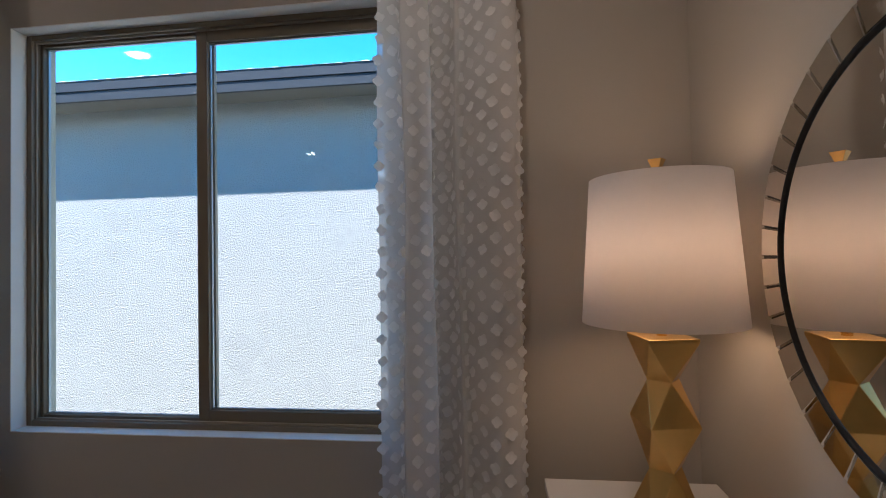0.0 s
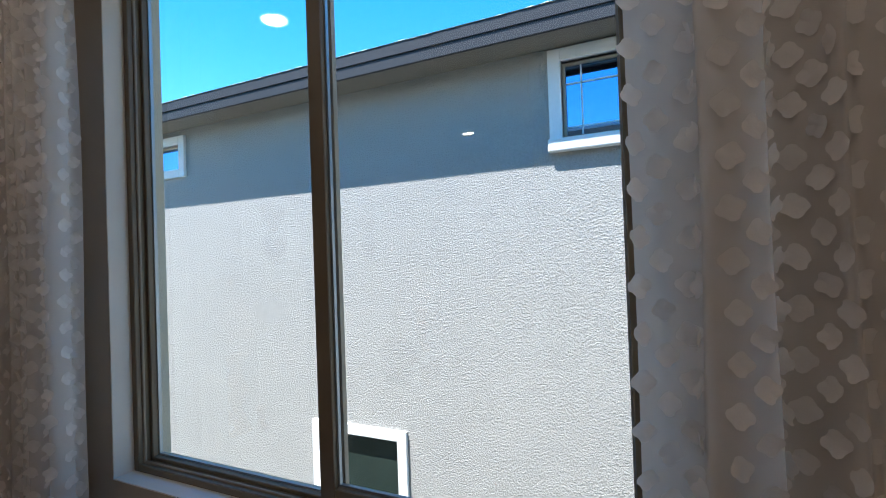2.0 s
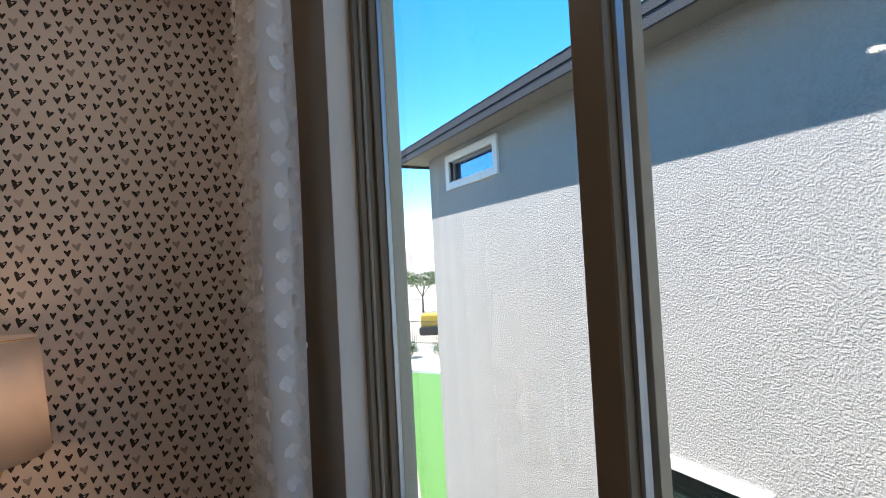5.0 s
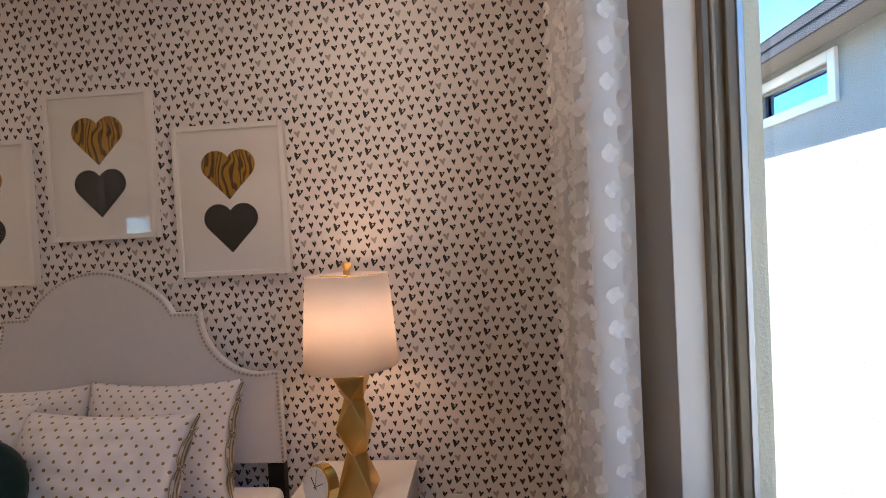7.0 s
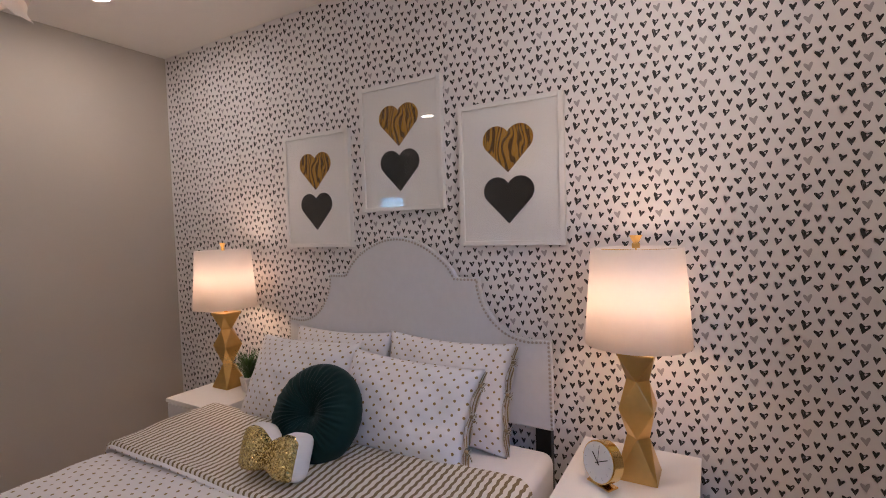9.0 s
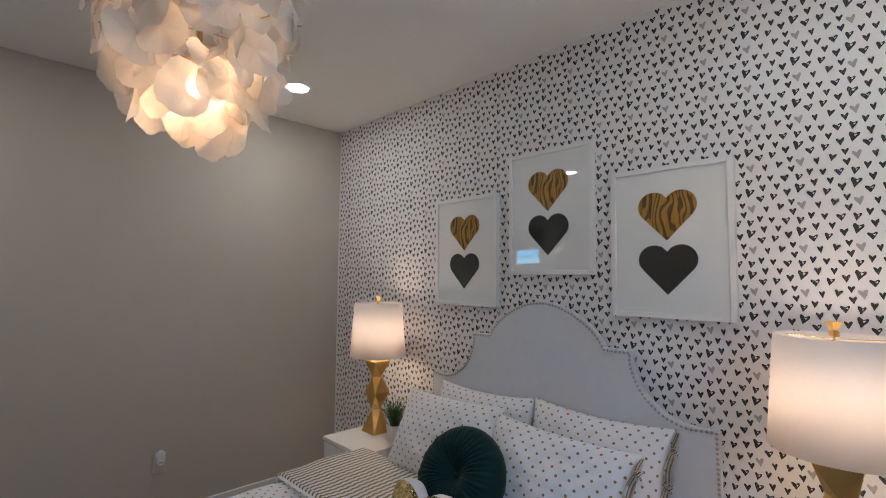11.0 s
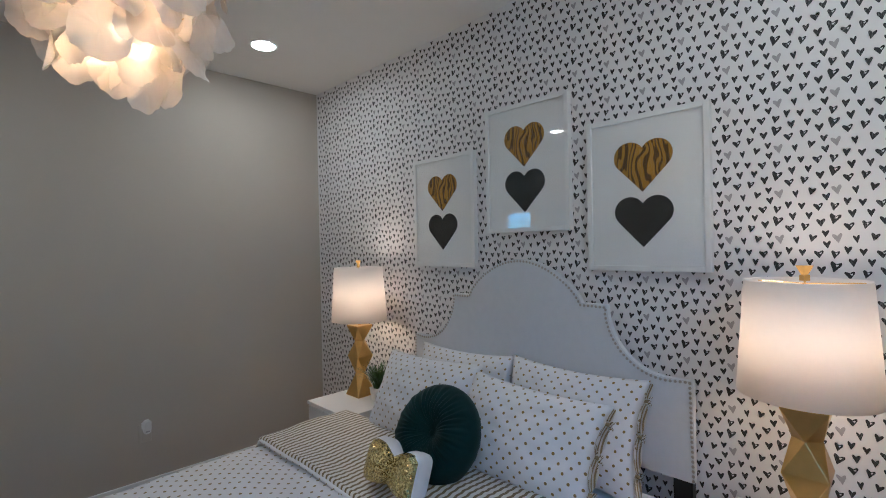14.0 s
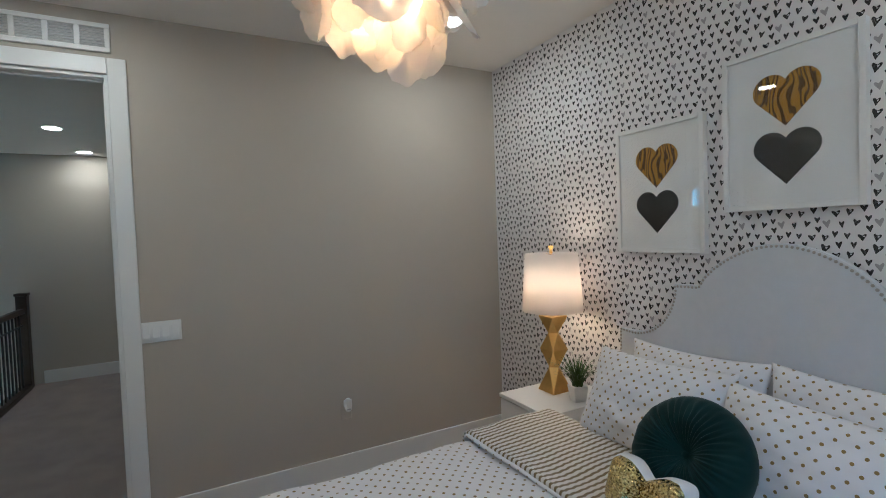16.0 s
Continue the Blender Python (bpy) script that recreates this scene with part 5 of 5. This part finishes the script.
def neighbour_house():
    th = thing("house", pose(0, 0, 0), "two-storey grey-beige stucco house with tiled roof eave", "house")
    x0, x1, top = -4.70, 8.0, 3.34
    t = 0.10
    wins = ((-4.09, -2.715, 2.655, 3.157), (1.675, 3.30, 2.40, 3.212), (-0.862, 0.247, -1.45, -0.03))
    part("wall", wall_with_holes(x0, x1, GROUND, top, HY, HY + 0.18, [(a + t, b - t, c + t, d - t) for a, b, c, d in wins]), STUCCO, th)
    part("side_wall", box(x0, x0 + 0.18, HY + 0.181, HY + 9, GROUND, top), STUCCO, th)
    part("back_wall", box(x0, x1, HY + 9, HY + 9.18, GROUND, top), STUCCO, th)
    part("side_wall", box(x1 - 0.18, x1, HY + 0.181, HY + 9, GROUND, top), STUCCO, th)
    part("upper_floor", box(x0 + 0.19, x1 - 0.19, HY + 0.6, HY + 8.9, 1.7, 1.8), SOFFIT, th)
    house_window(th, *wins[0], t, HOUSE_GLASS)
    a, b, c, d = wins[1]
    house_window(th, *wins[1], t, HOUSE_GLASS, 0.0, ((a + 0.24, a + 0.252, c + t, d - t), (b - 0.252, b - 0.24, c + t, d - t), (a + t, b - t, d - 0.27, d - 0.258), (a + t, b - t, c + 0.19, c + 0.202)))
    part("window_sill", box(a - 0.012, b + 0.012, HY - 0.075, HY - 0.001, c - 0.012, c + 0.092, 0.012), STUCCO_TRIM, th, "thick white stucco sill")
    house_window(th, *wins[2], t, DARK_GLASS)
    # eave
    ey = HY - 0.42
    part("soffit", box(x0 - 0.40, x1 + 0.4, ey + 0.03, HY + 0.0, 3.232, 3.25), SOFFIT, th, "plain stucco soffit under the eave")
    part("fascia", box(x0 - 0.43, x1 + 0.43, ey, ey + 0.028, 3.19, 3.285, 0.003), FASCIA, th)
    part("fascia", box(x0 - 0.44, x1 + 0.44, ey - 0.012, ey + 0.028, 3.2875, 3.385, 0.003), FASCIA, th, "upper fascia board with drip edge")
    part("rake_board", box(x0 - 0.44, x0 - 0.41, ey + 0.029, HY + 9.6, 3.19, 3.385, 0.003), FASCIA, th)
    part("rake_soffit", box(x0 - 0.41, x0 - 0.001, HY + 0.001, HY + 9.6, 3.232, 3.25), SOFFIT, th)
    roof = solid([(ey - 0.02, 3.387), (HY + 4.6, 4.75), (HY + 9.6, 3.387)], x0 - 0.45, x1 + 0.45, "x")
    rf = part("roof", roof, ROOF_TILE, th)
    tile = bmesh.new()
    prof = [(math.sin(math.pi * k / 8) * 0.011, -0.06 + 0.12 * k / 8) for k in range(9)]
    lo = [tile.verts.new((u, -0.012, 0.0 + h)) for h, u in prof]
    hi = [tile.verts.new((u, 0.32, 0.095 + h)) for h, u in prof]
    lob = [tile.verts.new((u, -0.03, -0.004)) for h, u in prof]
    for k in range(8):
        tile.faces.new((lo[k], lo[k + 1], hi[k + 1], hi[k]))
        tile.faces.new((lob[k], lob[k + 1], lo[k + 1], lo[k]))
    tm = finish("roof_tile", tile, ROOF_TILE, False)
    x = x0 - 0.36
    rng = random.Random(4)
    while x < x1 + 0.4:
        s = new("roof_tile", tm)
        s.parent = rf
        s.matrix_local = Matrix.Translation((x, ey + 0.012 + rng.uniform(-0.004, 0.004), 3.389 + rng.uniform(-0.003, 0.004)))
        x += 0.122
    return th


neighbour_house()
single("roof_over_bedroom", solid([(0.75, 3.15), (-3.0, 4.05), (-8.3, 3.05)], -1.2, W + 3.4, "x"), ROOF_TILE, "tiled roof over the bedroom", "roof", "structure")

pipe = thing("vent_pipe", pose(1.975, -0.5, 3.44), "black plumbing vent pipe standing on the roof", "vent pipe")
part("pipe", cyl(0.034, -0.03, 0.30, 20), BLACK_METAL, pipe)
part("collar", cyl(0.075, -0.02, 0.03, 24, 0.045), BLACK_METAL, pipe)
part("cap", cyl(0.05, 0.30, 0.345, 20), BLACK_METAL, pipe)


# ---- yard and distance ----
single("ground", box(-900, 500, -120, 1200, GROUND - 0.3, GROUND), SAND, "pale sandy desert ground reaching the horizon", "ground", "structure")
single("lawn", solid([(-5.3, 2.9), (-16.9, 7.2), (-13.4, 9.9), (-5.3, 10.2)], GROUND + 0.004, GROUND + 0.05, "z"), TURF, "green artificial turf lawn in the yard", "lawn", "structure")
_a, _b = Vector((-17.3, 7.0, 0)), Vector((-13.0, 10.3, 0))
_d = (_b - _a).normalized()
_n = Vector((-_d.y, _d.x, 0))
single("patio", solid([((_a + _n * k).x, (_a + _n * k).y) for k in (0.05, 2.2)] + [((_b + _n * k).x, (_b + _n * k).y) for k in (2.2, 0.05)], GROUND + 0.004, GROUND + 0.12, "z"), CONCRETE, "pale concrete path beside the lawn", "path", "structure")


def fence():
    p = Vector((-21.5, 9.2, GROUND))
    th = thing("fence", Matrix.Translation(p) @ Matrix.Rotation(math.atan2(_d.y, _d.x), 4, "Z"), "dark bronze metal yard fence with thin pickets", "fence")
    part("bottom_wall", box(-3, 6, -0.08, 0.08, 0, 0.35, 0.01), CONCRETE, th, "low pale block wall")
    for z in (0.45, 1.55):
        part("rail", box(-3, 6, -0.02, 0.02, z, z + 0.04), IRON, th)
    pk = finish("picket", box(-0.01, 0.01, -0.01, 0.01, 0.35, 1.62), IRON)
    for k in range(75):
        s = new("picket", pk)
        s.parent = th
        s.matrix_local = Matrix.Translation((-2.95 + 0.12 * k, 0, 0))


fence()


def leafy(bm, centre, radius, count, rng, size):
    for _ in range(count):
        d = Vector((rng.gauss(0, 1), rng.gauss(0, 1), rng.gauss(0, 0.8)))
        d = d.normalized() * radius * rng.random() ** 0.45 * (0.7 + 0.5 * noise.noise(d * 1.7 + centre))
        p = centre + d
        a = Vector((rng.gauss(0, 1), rng.gauss(0, 1), rng.gauss(0, 1))).normalized()
        b = a.orthogonal().normalized()
        c = a.cross(b)
        s = size * rng.uniform(0.6, 1.3)
        bm.faces.new([bm.verts.new(p + b * s), bm.verts.new(p + c * s * 0.5), bm.verts.new(p - b * s), bm.verts.new(p - c * s * 0.5)])


def tree(x, y, h, label):
    rng = random.Random(int(x * 7 + y))
    th = thing("tree", pose(x, y, GROUND), label, "tree", "desert trees")
    trunk = bmesh.new()
    bm_cyl(trunk, 0.12, 0, h * 0.35, 10, 0.08)
    for k in range(5):
        a = 2 * math.pi * k / 5
        bm_cyl(trunk, 0.06, 0, h * 0.45, 8, 0.015, m=Matrix.Translation((0, 0, h * 0.33)) @ Matrix.Rotation(a, 4, "Z") @ Matrix.Rotation(radians(32), 4, "Y"))
    part("trunk", trunk, BARK, th)
    bm = bmesh.new()
    for k in range(9):
        a = 2 * math.pi * k / 9
        leafy(bm, Vector((math.cos(a) * h * 0.24, math.sin(a) * h * 0.24, h * (0.58 + 0.22 * rng.random()))), h * 0.2, 170, rng, 0.10)
    part("crown", bm, LEAF, th)


def bush(x, y, r, label):
    rng = random.Random(int(x * 5 - y))
    th = thing("bush", pose(x, y, GROUND), label, "bush", "yard bushes")
    bm = bmesh.new()
    leafy(bm, Vector((0, 0, r * 0.75)), r, 700, rng, 0.055)
    part("foliage", bm, LEAF, th)
    part("stem", cyl(0.03, 0, r, 8, 0.01), BARK, th)


_dir = Vector((-6.65, 3.26, 0)).normalized()
_eye = Vector((1.95, -0.24, 0))


def beyond(dist, off=0.0):
    p = _eye + _dir * dist + Vector((_dir.y, -_dir.x, 0)) * off
    return p.x, p.y


for dist, off, h in ((44, -1.5, 4.4), (50, 0.6, 4.0), (47, 3.0, 3.4), (60, -5, 4.8)):
    tree(*beyond(dist, off), h, "dusty green desert tree beyond the fence")
bush(*beyond(22.6, 0.1), 0.75, "low dusty shrub by the fence")
bush(*beyond(23.4, -1.6), 0.6, "low dusty shrub on pale gravel")
bush(-1.35, 0.95, 1.0, "leafy green shrub between the two houses")


def digger():
    x, y = beyond(31, 0.2)
    th = thing("excavator", pose(x, y, GROUND, 0, 0, 60), "yellow excavator parked beyond the fence", "excavator")
    part("body", box(-1.4, 0.6, -0.7, 0.7, 0.5, 1.3, 0.1), YELLOW, th)
    part("cab", box(-0.2, 0.55, -0.65, 0.1, 1.3, 2.1, 0.08), YELLOW, th)
    part("track", box(-1.5, 1.0, -1.0, -0.65, 0, 0.55, 0.15), BLACK_METAL, th)
    part("track", box(-1.5, 1.0, 0.65, 1.0, 0, 0.55, 0.15), BLACK_METAL, th)
    part("boom", solid([(0.5, 1.0), (2.0, 2.3), (3.2, 1.7), (3.1, 1.5), (2.0, 2.0), (0.7, 0.8)], -0.15, 0.15, "y"), YELLOW, th)
    part("bucket", box(2.9, 3.5, -0.35, 0.35, 0.6, 1.1, 0.1), BLACK_METAL, th)


digger()


def hills():
    bm = bmesh.new()
    rows = []
    c = _eye + _dir * 900
    s = Vector((_dir.y, -_dir.x, 0))
    n = 80
    for j in range(7):
        rows.append([])
        for i in range(n + 1):
            a = (i / n - 0.5) * 1600
            p = c + s * a + _dir * (j * 90)
            hgt = max(0.0, math.sin(j / 6 * math.pi * 0.62)) * (34 + 16 * noise.noise(Vector((a * 0.004, j * 0.2, 1))) + 9 * noise.noise(Vector((a * 0.015, j * 0.5, 5))))
            rows[-1].append(bm.verts.new((p.x, p.y, GROUND - 1 + hgt)))
    for j in range(6):
        for i in range(n):
            bm.faces.new((rows[j][i], rows[j][i + 1], rows[j + 1][i + 1], rows[j + 1][i]))
    bmesh.ops.recalc_face_normals(bm, faces=bm.faces)
    single("backdrop", bm, HILL, "dry brown desert hills on the horizon", "hills", "structure", smooth=True)


hills()


# ---- hearts printed on the wallpaper ----
def wallpaper_hearts():
    # one repeat: across, down (in 1/200 of the repeat), width, height, lean, kind
    repeat = ((0, 0, 36, 38, 8, "g"), (60, 5, 23, 32, 6, "s"), (115, -2, 30, 31, -14, "s"), (160, -20, 27, 29, 0, "b"), (165, 26, 29, 31, 6, "b"),
              (32, 50, 27, 32, -4, "b"), (80, 58, 27, 29, 0, "b"), (137, 66, 36, 31, 4, "o"), (190, 68, 31, 33, -10, "o"),
              (48, 101, 29, 34, 4, "s"), (105, 101, 26, 31, 0, "b"), (145, 133, 32, 33, 2, "s"), (-10, 120, 42, 42, -14, "o"),
              (37, 153, 37, 31, 4, "o"), (89, 148, 31, 32, -12, "o"))
    tw, th_ = 0.1547, 0.1572
    sets = {"ink": ([], []), "grey": ([], [])}
    rng = random.Random(2)
    shape = heart_outline(1.0, 1.0, 18)
    for iy in range(-1, 29):
        for iz in range(-1, 20):
            for du, dv, w, h, ang, kind in repeat:
                y = -0.5015 + (iy - 24 + du / 200) * tw
                z = 2.2035 + (4 - iz - dv / 200) * th_
                if not (D + 0.008 < y < -0.008 and 0.02 < z < H - 0.006):
                    continue
                verts, faces = sets["grey" if kind == "g" else "ink"]
                b = len(verts)
                w_, h_ = w / 200 * tw, h / 200 * th_
                ca, sa = math.cos(radians(ang)), math.sin(radians(ang))
                pts = []
                for u, v in shape:
                    u2 = u * w_ * 0.92 * (0.90 + 0.42 * v)
                    v2 = (v - 0.10 * math.cos(2 * math.pi * u) * (v > 0)) * h_ * 1.02
                    pts.append((y + u2 * ca - v2 * sa, z + u2 * sa + v2 * ca))
                if kind == "o":
                    off = (0.15 * w_, 0.16 * h_)
                    for p in pts:
                        verts.append((0.0008, p[0], p[1]))
                    for p in pts:
                        verts.append((0.0008, y + off[0] + (p[0] - y) * 0.27, z + off[1] + (p[1] - z) * 0.27))
                    n = len(pts)
                    for k in range(n):
                        faces.append((b + k, b + (k + 1) % n, b + n + (k + 1) % n, b + n + k))
                else:
                    verts.append((0.0008, y, z))
                    for p in pts:
                        verts.append((0.0008, p[0], p[1]))
                    n = len(pts)
                    for k in range(n):
                        faces.append((b, b + 1 + k, b + 1 + (k + 1) % n))
    for key, material, label in (("ink", INK, "brushed black ink hearts"), ("grey", INK_GREY, "washed grey ink hearts")):
        me = bpy.data.meshes.new("printed_hearts")
        me.from_pydata(sets[key][0], [], sets[key][1])
        me.materials.append(material)
        ob = new("printed_hearts", me)
        ob.parent = wall_bed
        tagged(ob, label, kind="stuff")


wallpaper_hearts()
